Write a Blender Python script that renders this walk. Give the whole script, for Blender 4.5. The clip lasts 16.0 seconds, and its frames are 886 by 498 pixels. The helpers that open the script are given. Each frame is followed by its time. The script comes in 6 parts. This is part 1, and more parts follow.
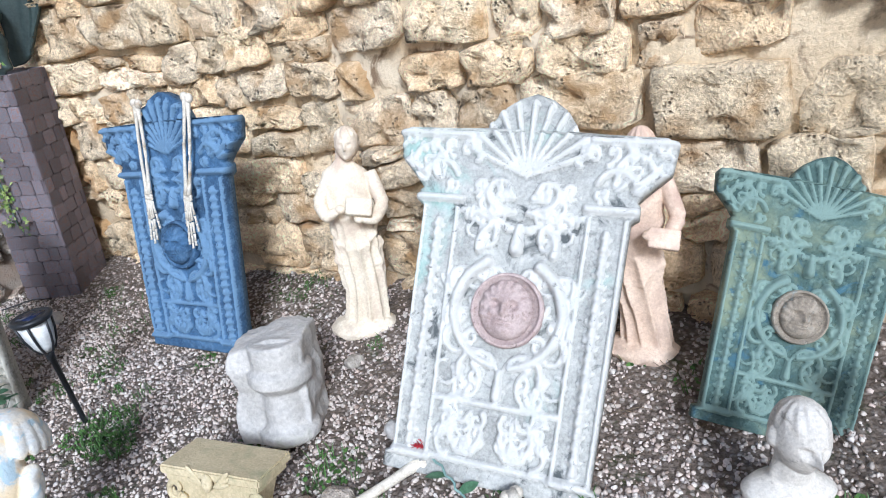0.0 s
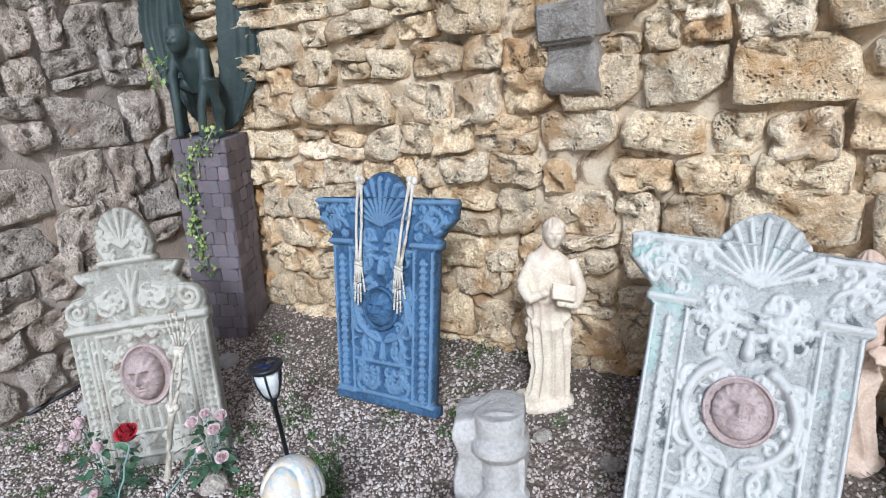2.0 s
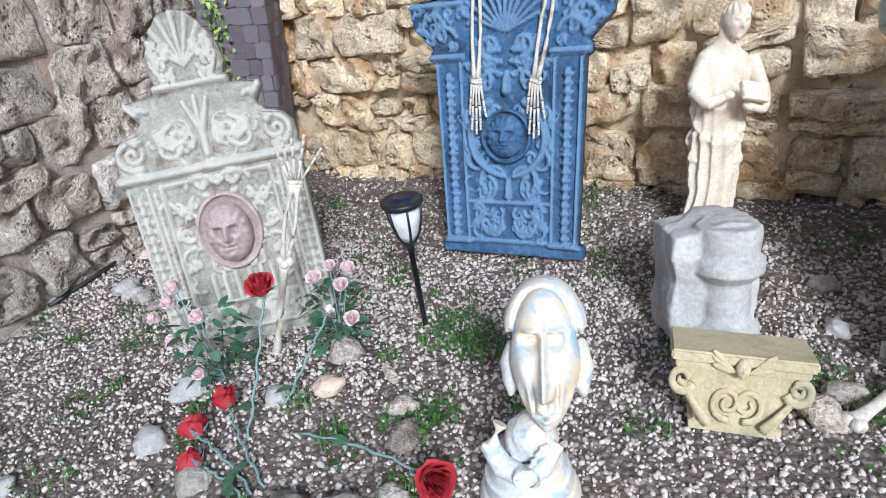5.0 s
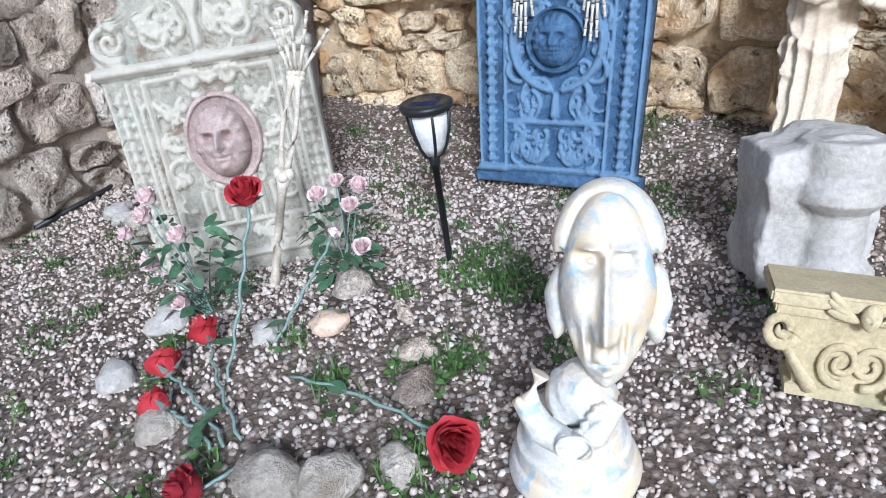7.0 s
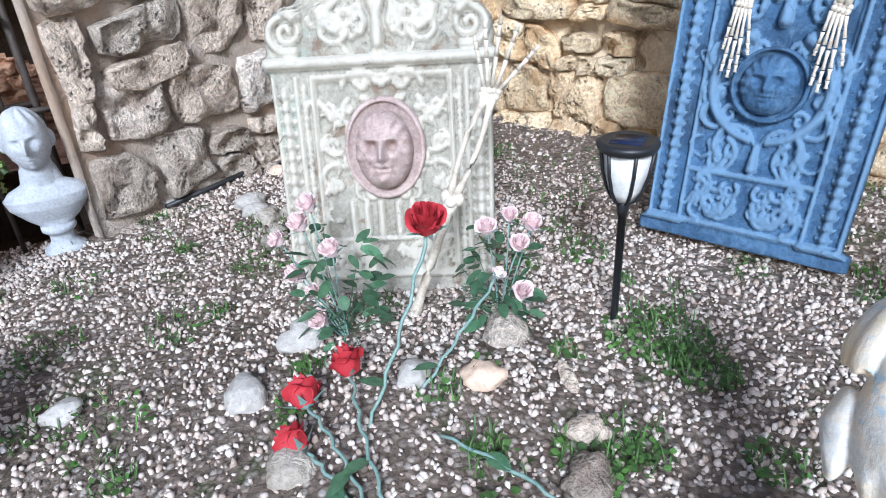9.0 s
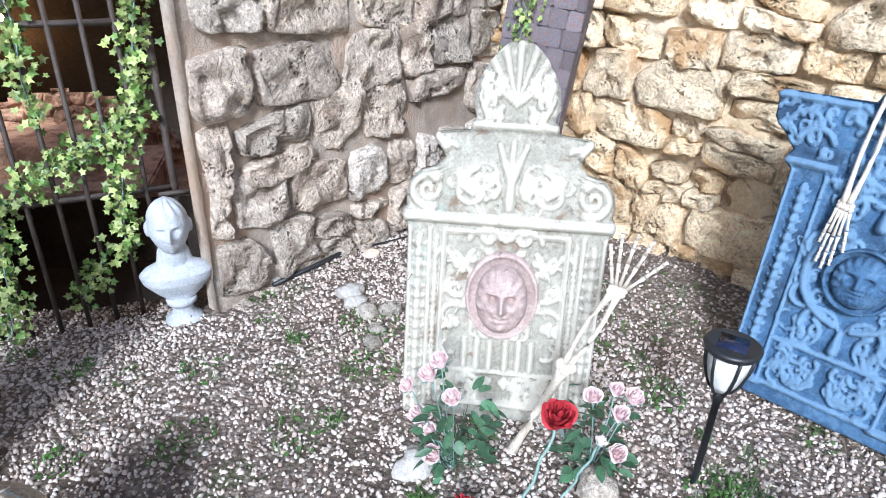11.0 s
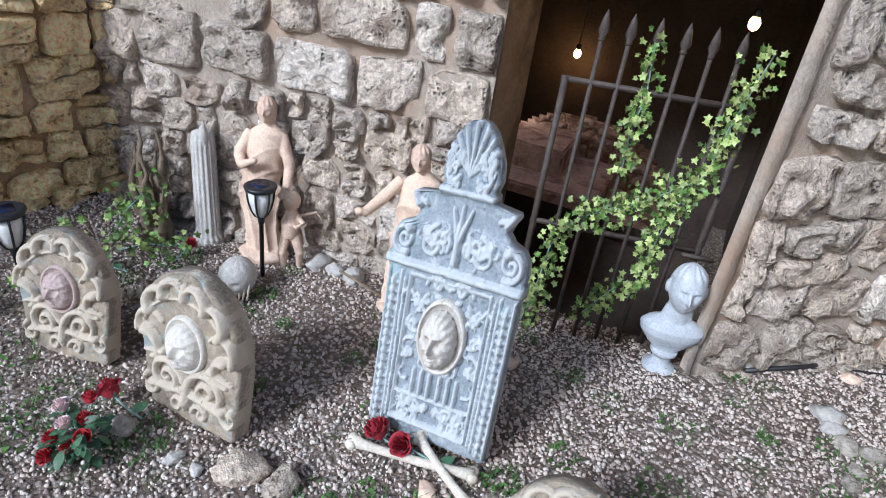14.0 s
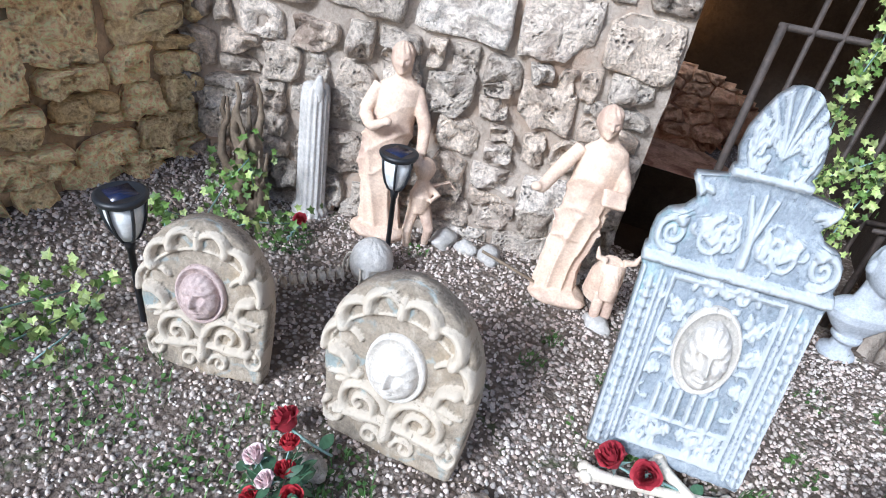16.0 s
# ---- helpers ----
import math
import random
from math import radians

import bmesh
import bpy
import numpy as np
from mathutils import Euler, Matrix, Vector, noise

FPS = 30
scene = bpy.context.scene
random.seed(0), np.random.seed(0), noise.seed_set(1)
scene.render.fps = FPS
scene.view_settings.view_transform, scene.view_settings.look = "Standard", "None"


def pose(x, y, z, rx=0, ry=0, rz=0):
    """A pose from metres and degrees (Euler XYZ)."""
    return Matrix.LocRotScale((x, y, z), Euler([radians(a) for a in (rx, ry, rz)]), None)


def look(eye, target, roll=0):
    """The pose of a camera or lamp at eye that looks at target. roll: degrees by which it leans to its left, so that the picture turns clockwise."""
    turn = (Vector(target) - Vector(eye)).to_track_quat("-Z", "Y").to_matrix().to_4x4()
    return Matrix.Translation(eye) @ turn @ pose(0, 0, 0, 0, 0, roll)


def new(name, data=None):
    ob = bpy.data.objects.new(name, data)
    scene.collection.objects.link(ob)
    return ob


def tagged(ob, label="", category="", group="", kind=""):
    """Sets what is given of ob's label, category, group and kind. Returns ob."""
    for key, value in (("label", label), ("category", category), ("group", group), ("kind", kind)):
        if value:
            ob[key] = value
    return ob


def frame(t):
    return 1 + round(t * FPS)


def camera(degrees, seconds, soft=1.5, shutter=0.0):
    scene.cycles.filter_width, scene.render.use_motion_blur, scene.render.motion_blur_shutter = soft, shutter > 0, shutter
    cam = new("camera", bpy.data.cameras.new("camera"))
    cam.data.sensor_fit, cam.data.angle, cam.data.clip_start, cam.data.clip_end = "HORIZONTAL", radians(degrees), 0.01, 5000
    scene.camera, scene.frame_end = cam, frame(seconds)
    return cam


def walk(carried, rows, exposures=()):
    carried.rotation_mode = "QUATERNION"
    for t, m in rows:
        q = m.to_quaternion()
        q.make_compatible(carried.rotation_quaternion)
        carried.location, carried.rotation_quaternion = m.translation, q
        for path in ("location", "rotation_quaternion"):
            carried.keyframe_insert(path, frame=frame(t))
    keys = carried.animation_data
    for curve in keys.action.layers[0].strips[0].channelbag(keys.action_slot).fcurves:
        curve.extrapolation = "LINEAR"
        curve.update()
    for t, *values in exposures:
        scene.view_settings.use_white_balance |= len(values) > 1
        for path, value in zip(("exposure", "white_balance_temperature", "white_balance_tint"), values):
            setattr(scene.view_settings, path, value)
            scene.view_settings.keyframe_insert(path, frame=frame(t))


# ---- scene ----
cam = camera(70.0, 16.0, 1.0)
# seconds, x, y, z, yaw, pitch, lean to the right
PATH = [
    (0.0, 0.542, -0.037, 1.259, 18.70, -23.58, 11.85),
    (0.5, 0.518, -0.122, 1.296, 20.32, -20.53, 10.34),
    (1.0, 0.412, -0.182, 1.377, 21.56, -18.48, 8.71),
    (1.5, 0.306, -0.280, 1.479, 23.10, -17.08, 7.47),
    (2.0, 0.083, -0.330, 1.515, 22.81, -17.84, 8.20),
    (2.5, -0.087, -0.298, 1.459, 23.77, -18.98, 9.09),
    (3.0, -0.289, -0.234, 1.398, 23.91, -20.36, 9.87),
    (3.5, -0.456, -0.231, 1.348, 22.97, -22.04, 10.53),
    (4.0, -0.629, -0.252, 1.309, 19.89, -23.89, 10.14),
    (4.5, -0.751, -0.267, 1.255, 17.92, -25.47, 9.81),
    (4.7, -0.780, -0.281, 1.224, 17.17, -26.14, 9.42),
    (6.8, -0.881, -0.057, 0.929, 20.00, -30.00, 9.41),
    (7.0, -0.899, -0.041, 0.916, 20.97, -29.72, 9.07),
    (7.5, -0.988, -0.019, 0.885, 22.78, -28.86, 7.41),
    (8.0, -1.070, -0.009, 0.872, 24.87, -28.17, 5.86),
    (8.2, -1.094, 0.001, 0.871, 25.64, -28.06, 5.39),
    (10.3, -1.311, 0.139, 1.133, 30.81, -28.14, 1.50),
    (10.5, -1.326, 0.122, 1.182, 30.82, -28.05, 0.89),
    (11.0, -1.398, -0.039, 1.331, 30.66, -27.26, -2.00),
    (11.5, -1.491, -0.088, 1.385, 37.29, -27.37, -2.54),
    (12.0, -1.416, -0.180, 1.452, 49.23, -29.18, -1.42),
    (12.5, -1.420, -0.238, 1.436, 60.37, -29.30, -1.01),
    (13.0, -1.510, -0.336, 1.435, 63.34, -28.59, -3.51),
    (13.5, -1.608, -0.442, 1.493, 64.77, -28.15, -6.70),
    (14.0, -1.751, -0.590, 1.537, 64.28, -28.89, -8.53),
    (14.5, -1.926, -0.777, 1.541, 63.47, -30.42, -9.12),
    (15.0, -2.081, -0.936, 1.478, 63.62, -31.99, -8.90),
    (15.5, -2.258, -1.029, 1.392, 61.31, -33.20, -9.68),
    (16.0, -2.433, -1.134, 1.358, 57.64, -33.59, -11.49),
]
# stops, kelvin and tint drift as the walker's camera adjusts itself
EXPOSURES = [(t, stops, 5350, 9) for t, stops in ((0.0, 0.08), (0.8, -0.08), (1.5, -0.18), (3.5, 0.02), (4.7, 0.0), (7.0, 0.08), (8.2, 0.12), (10.3, 0.56), (11.4, 0.50), (12.0, -0.02), (12.7, -0.05), (13.5, 0.05), (14.5, 0.08), (15.2, 0.34), (16.0, 0.42))]
walk(cam, [(t, pose(x, y, z, 90 + pitch, 0, yaw) @ pose(0, 0, 0, 0, 0, -lean)) for t, x, y, z, yaw, pitch, lean in PATH], EXPOSURES)

# ---- light: a bright, softly clouded day ----
world = bpy.data.worlds.new("sky")
scene.world = world
world.use_nodes = True
wn = world.node_tree
wn.nodes.clear()
sky = wn.nodes.new("ShaderNodeTexSky")
sky.sky_type, sky.sun_disc = "NISHITA", False
sky.sun_elevation, sky.sun_rotation = radians(34), radians(157)
sky.air_density, sky.dust_density, sky.ozone_density = 1.0, 3.0, 0.6
bg = wn.nodes.new("ShaderNodeBackground")
bg.inputs["Strength"].default_value = 0.105
wo = wn.nodes.new("ShaderNodeOutputWorld")
wn.links.new(sky.outputs[0], bg.inputs["Color"])
wn.links.new(bg.outputs[0], wo.inputs["Surface"])
sun = new("sun", bpy.data.lights.new("sun", "SUN"))
sun.data.energy, sun.data.angle, sun.data.color = 3.4, radians(12), (1.0, 0.985, 0.96)
# shines from above behind the walker, towards the long wall
sun.matrix_world = look((1.3, -5.2, 5.3), (-1.6, 1.5, 0.4))


# ---- materials ----
def ramp(nt, fac, stops):
    r = nt.nodes.new("ShaderNodeValToRGB")
    while len(r.color_ramp.elements) < len(stops):
        r.color_ramp.elements.new(0.5)
    for e, (p, c) in zip(r.color_ramp.elements, stops):
        e.position, e.color = p, (*c, 1)
    nt.links.new(fac, r.inputs[0])
    return r.outputs[0]


def noise_tex(nt, scale, detail=6, rough=0.6, coord=None, distort=0.0):
    n = nt.nodes.new("ShaderNodeTexNoise")
    n.inputs["Scale"].default_value, n.inputs["Detail"].default_value = scale, detail
    n.inputs["Roughness"].default_value, n.inputs["Distortion"].default_value = rough, distort
    nt.links.new(coord, n.inputs["Vector"])
    return n.outputs["Fac"]


def blend(nt, fac, a, b, mode="MIX"):
    m = nt.nodes.new("ShaderNodeMix")
    m.data_type, m.blend_type = "RGBA", mode
    for sock, v in ((m.inputs[0], fac), (m.inputs[6], a), (m.inputs[7], b)):
        if isinstance(v, bpy.types.NodeSocket):
            nt.links.new(v, sock)
        elif isinstance(v, (int, float)):
            sock.default_value = v
        else:
            sock.default_value = (*v, 1)
    return m.outputs[2]


def surf(name, low, high, scale=6.0, stain=None, stain_scale=2.0, stain_at=(0.5, 0.65), bump=0.3, grain=90.0, rough=0.85, vary=0.0,
         islands=False, paler=None, metal=0.0, spots=None, depth=0.01, tints=None, pits=0.0):
    """A procedural surface: two colours in a coarse grain, stains of a third, bumps at two scales, a paler colour on
    raised parts.
    """
    mt = bpy.data.materials.new(name)
    mt.use_nodes = True
    nt = mt.node_tree
    b = nt.nodes["Principled BSDF"]
    co = nt.nodes.new("ShaderNodeTexCoord").outputs["Object"]
    info = nt.nodes.new("ShaderNodeObjectInfo")
    if vary and not islands:
        off = nt.nodes.new("ShaderNodeVectorMath")
        off.operation = "MULTIPLY_ADD"
        nt.links.new(info.outputs["Random"], off.inputs[0])
        off.inputs[1].default_value = (37.0, 19.0, 53.0)
        nt.links.new(co, off.inputs[2])
        co = off.outputs[0]
    n1 = noise_tex(nt, scale, 7, 0.65, co)
    n2 = noise_tex(nt, grain, 4, 0.7, co)
    c = ramp(nt, n1, [(0.32, low), (0.68, high)])
    c = blend(nt, 0.5 if pits else 0.24, c, ramp(nt, n2, [(0.34, tuple(v * 0.40 for v in low)), (0.66, tuple(min(1, v * 1.30) for v in high))]))
    if stain:
        n3 = noise_tex(nt, stain_scale, 6, 0.62, co, 0.4)
        f = ramp(nt, n3, [(stain_at[0], (0, 0, 0)), (stain_at[1], (1, 1, 1))])
        c = blend(nt, f, c, stain)
    if spots:
        n4 = noise_tex(nt, stain_scale * 2.3 + 3, 5, 0.6, co, 0.8)
        f = ramp(nt, n4, [(0.58, (0, 0, 0)), (0.66, (1, 1, 1))])
        c = blend(nt, f, c, spots)
    # a paler tone by relief height, then random pale and dark blotches
    if paler:
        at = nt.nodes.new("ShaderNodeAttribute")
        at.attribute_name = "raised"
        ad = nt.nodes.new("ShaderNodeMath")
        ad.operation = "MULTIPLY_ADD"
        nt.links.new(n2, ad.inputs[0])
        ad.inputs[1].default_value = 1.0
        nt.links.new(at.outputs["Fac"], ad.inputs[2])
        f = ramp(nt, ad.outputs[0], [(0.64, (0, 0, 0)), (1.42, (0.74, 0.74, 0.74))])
        c = blend(nt, f, c, paler)
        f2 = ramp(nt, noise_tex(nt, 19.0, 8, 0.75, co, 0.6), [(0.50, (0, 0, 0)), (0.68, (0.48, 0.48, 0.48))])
        c = blend(nt, f2, c, paler)
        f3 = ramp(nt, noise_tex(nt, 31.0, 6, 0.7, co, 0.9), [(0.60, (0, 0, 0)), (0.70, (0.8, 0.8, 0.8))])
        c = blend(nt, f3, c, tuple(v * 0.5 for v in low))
    if tints:
        c = blend(nt, 0.55, c, ramp(nt, info.outputs["Random"], [(k / (len(tints) - 1), q) for k, q in enumerate(tints)]), "MULTIPLY")
        c = blend(nt, 1.0, c, (1.55, 1.55, 1.55), "MULTIPLY")
    if vary:
        src = nt.nodes.new("ShaderNodeNewGeometry").outputs["Random Per Island"] if islands else info.outputs["Random"]
        hsv = nt.nodes.new("ShaderNodeHueSaturation")
        mr = nt.nodes.new("ShaderNodeMapRange")
        nt.links.new(src, mr.inputs[0])
        mr.inputs[3].default_value, mr.inputs[4].default_value = 1 - vary, 1 + vary
        nt.links.new(mr.outputs[0], hsv.inputs["Value"])
        nt.links.new(c, hsv.inputs["Color"])
        c = hsv.outputs[0]
    nt.links.new(c, b.inputs["Base Color"])
    b.inputs["Roughness"].default_value, b.inputs["Metallic"].default_value = rough, metal
    pit = None
    if pits:
        vo = nt.nodes.new("ShaderNodeTexVoronoi")
        vo.inputs["Scale"].default_value = pits
        nt.links.new(co, vo.inputs["Vector"])
        where = ramp(nt, noise_tex(nt, pits * 0.22, 3, 0.6, co), [(0.54, (0, 0, 0)), (0.68, (0.8, 0.8, 0.8))])
        hole = ramp(nt, vo.outputs["Distance"], [(0.12, (1, 1, 1)), (0.45, (0, 0, 0))])
        pit = blend(nt, 1.0, hole, where, "MULTIPLY")
        c = blend(nt, pit, c, tuple(v * 0.35 for v in low))
        nt.links.new(c, b.inputs["Base Color"])
    if bump:
        h = nt.nodes.new("ShaderNodeMath")
        h.operation = "MULTIPLY_ADD"
        nt.links.new(n2, h.inputs[0])
        h.inputs[1].default_value = 0.6
        nt.links.new(n1, h.inputs[2])
        bp = nt.nodes.new("ShaderNodeBump")
        bp.inputs["Strength"].default_value, bp.inputs["Distance"].default_value = bump, depth
        top = h.outputs[0]
        if pit is not None:
            sb = nt.nodes.new("ShaderNodeMath")
            sb.operation = "SUBTRACT"
            nt.links.new(top, sb.inputs[0])
            nt.links.new(pit, sb.inputs[1])
            top = sb.outputs[0]
        nt.links.new(top, bp.inputs["Height"])
        nt.links.new(bp.outputs[0], b.inputs["Normal"])
    return mt


def pebble_mat(name, stops):
    """Each pebble takes one colour out of the row."""
    mt = bpy.data.materials.new(name)
    mt.use_nodes = True
    nt = mt.node_tree
    b = nt.nodes["Principled BSDF"]
    rnd = nt.nodes.new("ShaderNodeNewGeometry").outputs["Random Per Island"]
    c = ramp(nt, rnd, stops)
    co = nt.nodes.new("ShaderNodeTexCoord").outputs["Object"]
    c = blend(nt, 0.35, c, ramp(nt, noise_tex(nt, 160, 3, 0.6, co), [(0.3, (0.12, 0.09, 0.07)), (0.7, (0.75, 0.68, 0.62))]))
    nt.links.new(c, b.inputs["Base Color"])
    b.inputs["Roughness"].default_value = 0.8
    return mt


def glow(name, colour, strength):
    mt = bpy.data.materials.new(name)
    mt.use_nodes = True
    b = mt.node_tree.nodes["Principled BSDF"]
    b.inputs["Base Color"].default_value = (*colour, 1)
    b.inputs["Emission Color"].default_value = (*colour, 1)
    b.inputs["Emission Strength"].default_value = strength
    return mt


OCHRE = surf("ochre mortar", (0.52, 0.385, 0.23), (0.77, 0.63, 0.43), 5, stain=(0.70, 0.60, 0.45), stain_scale=1.6, bump=0.8, grain=70, spots=(0.22, 0.15, 0.09), depth=0.02)
OCHRE_STONE = surf("ochre limestone", (0.46, 0.35, 0.225), (0.80, 0.68, 0.51), 15, pits=62.0, stain=(0.38, 0.25, 0.13), stain_scale=4, bump=1.0, grain=70, vary=0.2, depth=0.03, tints=((1, 0.86, 0.65), (1, 0.95, 0.86), (0.82, 0.78, 0.72), (1, 0.80, 0.55), (1, 0.92, 0.76), (0.64, 0.60, 0.56), (1, 0.97, 0.92)))
GREY_MORTAR = surf("grey brown mortar", (0.32, 0.265, 0.215), (0.52, 0.45, 0.38), 9, stain=(0.40, 0.29, 0.21), stain_scale=2, bump=0.8, grain=80, depth=0.02)
GREY_STONE = surf("pitted grey limestone", (0.30, 0.255, 0.215), (0.60, 0.54, 0.47), 16, pits=52.0, stain=(0.24, 0.195, 0.16), stain_scale=6, stain_at=(0.54, 0.66), bump=1.0, grain=55, vary=0.2, depth=0.04, tints=((0.8, 0.72, 0.62), (1, 0.98, 0.95), (0.62, 0.58, 0.54), (1, 0.9, 0.8), (0.72, 0.6, 0.5), (0.95, 0.97, 1)))
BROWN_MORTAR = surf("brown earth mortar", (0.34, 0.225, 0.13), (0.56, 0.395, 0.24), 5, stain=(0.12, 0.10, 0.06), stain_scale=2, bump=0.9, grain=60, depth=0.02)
BROWN_STONE = surf("brown rubble stone", (0.64, 0.42, 0.21), (0.96, 0.75, 0.47), 14, pits=55.0, stain=(0.13, 0.11, 0.07), stain_scale=4, stain_at=(0.60, 0.75), bump=1.0, grain=55, vary=0.25, depth=0.04, tints=((1, 0.78, 0.5), (0.8, 0.72, 0.6), (1, 0.9, 0.75), (0.55, 0.5, 0.42)))
# near-black base colour: the deep vault's shade is painted into it
SHADED_VAULT = surf("vault masonry darkened for shade", (0.025, 0.018, 0.013), (0.06, 0.042, 0.03), 5, bump=0.8, grain=50, depth=0.02)
RED_ROCK = surf("reddish rock", (0.46, 0.24, 0.13), (0.80, 0.50, 0.32), 6, stain=(0.30, 0.14, 0.08), stain_scale=5, bump=1.0, grain=40, vary=0.2, depth=0.04)
SOIL = surf("gravelly soil", (0.085, 0.062, 0.046), (0.22, 0.175, 0.14), 22, spots=(0.085, 0.095, 0.045), stain=(0.085, 0.062, 0.044), stain_scale=1.5, stain_at=(0.52, 0.66), bump=1.0, grain=160, depth=0.012)
def pebbled(mt):
    """Works packed small stones into a soil material: a cell pattern with its own colours and relief."""
    nt = mt.node_tree
    b = nt.nodes["Principled BSDF"]
    co = nt.nodes.new("ShaderNodeTexCoord").outputs["Object"]
    v = nt.nodes.new("ShaderNodeTexVoronoi")
    v.inputs["Scale"].default_value, v.inputs["Randomness"].default_value = 62.0, 1.0
    nt.links.new(co, v.inputs["Vector"])
    sep = nt.nodes.new("ShaderNodeSeparateColor")
    nt.links.new(v.outputs["Color"], sep.inputs[0])
    stones = ramp(nt, sep.outputs[0], [(0.0, (0.11, 0.08, 0.062)), (0.3, (0.46, 0.38, 0.33)), (0.5, (0.22, 0.16, 0.125)), (0.7, (0.66, 0.60, 0.54)), (0.85, (0.22, 0.18, 0.15)), (1.0, (0.74, 0.69, 0.64))])
    edge = ramp(nt, v.outputs["Distance"], [(0.35, (1, 1, 1)), (0.6, (0, 0, 0))])
    patch = ramp(nt, noise_tex(nt, 1.1, 4, 0.6, co), [(0.36, (0.25, 0.25, 0.25)), (0.58, (1, 1, 1))])
    f = blend(nt, 1.0, edge, patch, "MULTIPLY")
    old = b.inputs["Base Color"].links[0].from_socket
    nt.links.new(blend(nt, f, old, stones), b.inputs["Base Color"])
    bp = nt.nodes.new("ShaderNodeBump")
    bp.invert = True
    bp.inputs["Strength"].default_value, bp.inputs["Distance"].default_value = 0.9, 0.008
    nt.links.new(v.outputs["Distance"], bp.inputs["Height"])
    nt.links.new(b.inputs["Normal"].links[0].from_socket, bp.inputs["Normal"])
    nt.links.new(bp.outputs[0], b.inputs["Normal"])


pebbled(SOIL)
GRAVEL = pebble_mat("gravel stones", [(0.0, (0.75, 0.69, 0.62)), (0.25, (0.66, 0.52, 0.45)), (0.45, (0.86, 0.81, 0.75)), (0.62, (0.30, 0.20, 0.145)), (0.78, (0.76, 0.67, 0.59)), (0.92, (0.17, 0.125, 0.10)), (1.0, (0.8, 0.7, 0.64))])
BLUE = surf("blue washed plaster", (0.022, 0.060, 0.13), (0.07, 0.155, 0.29), 7, stain=(0.02, 0.045, 0.09), stain_scale=4, bump=0.5, grain=120, paler=(0.17, 0.285, 0.43))
TURQ = surf("whitish plaster with turquoise wash", (0.25, 0.25, 0.235), (0.52, 0.52, 0.485), 8, stain=(0.28, 0.50, 0.45), stain_scale=2.4, stain_at=(0.55, 0.72), bump=0.6, grain=110, paler=(0.67, 0.66, 0.62), spots=(0.09, 0.10, 0.10))
GREEN = surf("dark green washed plaster", (0.03, 0.062, 0.058), (0.09, 0.15, 0.135), 7, stain=(0.22, 0.26, 0.17), stain_scale=3, bump=0.5, grain=110, paler=(0.24, 0.34, 0.30), spots=(0.05, 0.12, 0.16))
WARM = surf("grey plaster with green stains", (0.20, 0.19, 0.155), (0.42, 0.405, 0.345), 8, stain=(0.30, 0.43, 0.38), stain_scale=3, stain_at=(0.58, 0.76), bump=0.6, grain=120, paler=(0.60, 0.57, 0.49), spots=(0.20, 0.15, 0.11))
ICE = surf("blue grey washed plaster", (0.15, 0.18, 0.21), (0.33, 0.37, 0.41), 8, stain=(0.30, 0.48, 0.50), stain_scale=2.6, stain_at=(0.56, 0.72), bump=0.6, grain=120, paler=(0.56, 0.59, 0.61))
SAND = surf("sand coloured plaster", (0.17, 0.14, 0.105), (0.36, 0.305, 0.235), 8, stain=(0.34, 0.26, 0.16), stain_scale=3, bump=0.6, grain=110, paler=(0.60, 0.53, 0.43), spots=(0.25, 0.29, 0.28))
MASK = surf("pinkish plaster", (0.32, 0.23, 0.21), (0.56, 0.45, 0.42), 12, bump=0.5, grain=140, paler=(0.68, 0.58, 0.54))
MASK_PALE = surf("pale plaster face", (0.50, 0.46, 0.40), (0.70, 0.66, 0.60), 12, bump=0.5, grain=140, paler=(0.78, 0.75, 0.70))
CREAM = surf("cream cast stone", (0.70, 0.57, 0.42), (0.90, 0.79, 0.63), 9, stain=(0.55, 0.42, 0.32), stain_scale=5, bump=0.3, grain=120)
PINK = surf("pinkish cast stone", (0.64, 0.45, 0.33), (0.84, 0.66, 0.52), 9, stain=(0.46, 0.32, 0.25), stain_scale=5, bump=0.3, grain=120)
WHITE = surf("weathered white stone", (0.38, 0.36, 0.33), (0.62, 0.595, 0.56), 7, stain=(0.46, 0.47, 0.34), stain_scale=4, stain_at=(0.58, 0.75), bump=0.7, grain=70)
BUST = surf("blue grey bust stone", (0.34, 0.37, 0.41), (0.58, 0.61, 0.65), 10, bump=0.3, grain=120)
PAINTED = surf("chipped white painted face", (0.60, 0.60, 0.575), (0.77, 0.765, 0.73), 8, stain=(0.78, 0.64, 0.43), stain_scale=8, stain_at=(0.46, 0.62), bump=0.4, grain=90, spots=(0.44, 0.56, 0.63), rough=0.65)
YELLOW = surf("yellowish cast capital", (0.46, 0.38, 0.22), (0.68, 0.58, 0.38), 9, stain=(0.36, 0.34, 0.20), stain_scale=5, bump=0.4, grain=110)
PALE_ROCK = surf("pale weathered rock", (0.34, 0.30, 0.25), (0.62, 0.57, 0.50), 18, stain=(0.26, 0.22, 0.17), stain_scale=9, bump=1.0, grain=70, vary=0.25, depth=0.02)
BONE = surf("aged bone", (0.50, 0.44, 0.35), (0.78, 0.72, 0.62), 25, stain=(0.34, 0.25, 0.16), stain_scale=14, stain_at=(0.56, 0.7), bump=0.3, grain=150, rough=0.65)
BRONZE = surf("dark green bronze", (0.018, 0.030, 0.030), (0.05, 0.075, 0.07), 9, stain=(0.10, 0.12, 0.10), stain_scale=5, stain_at=(0.6, 0.75), bump=0.3, grain=80, rough=0.55)
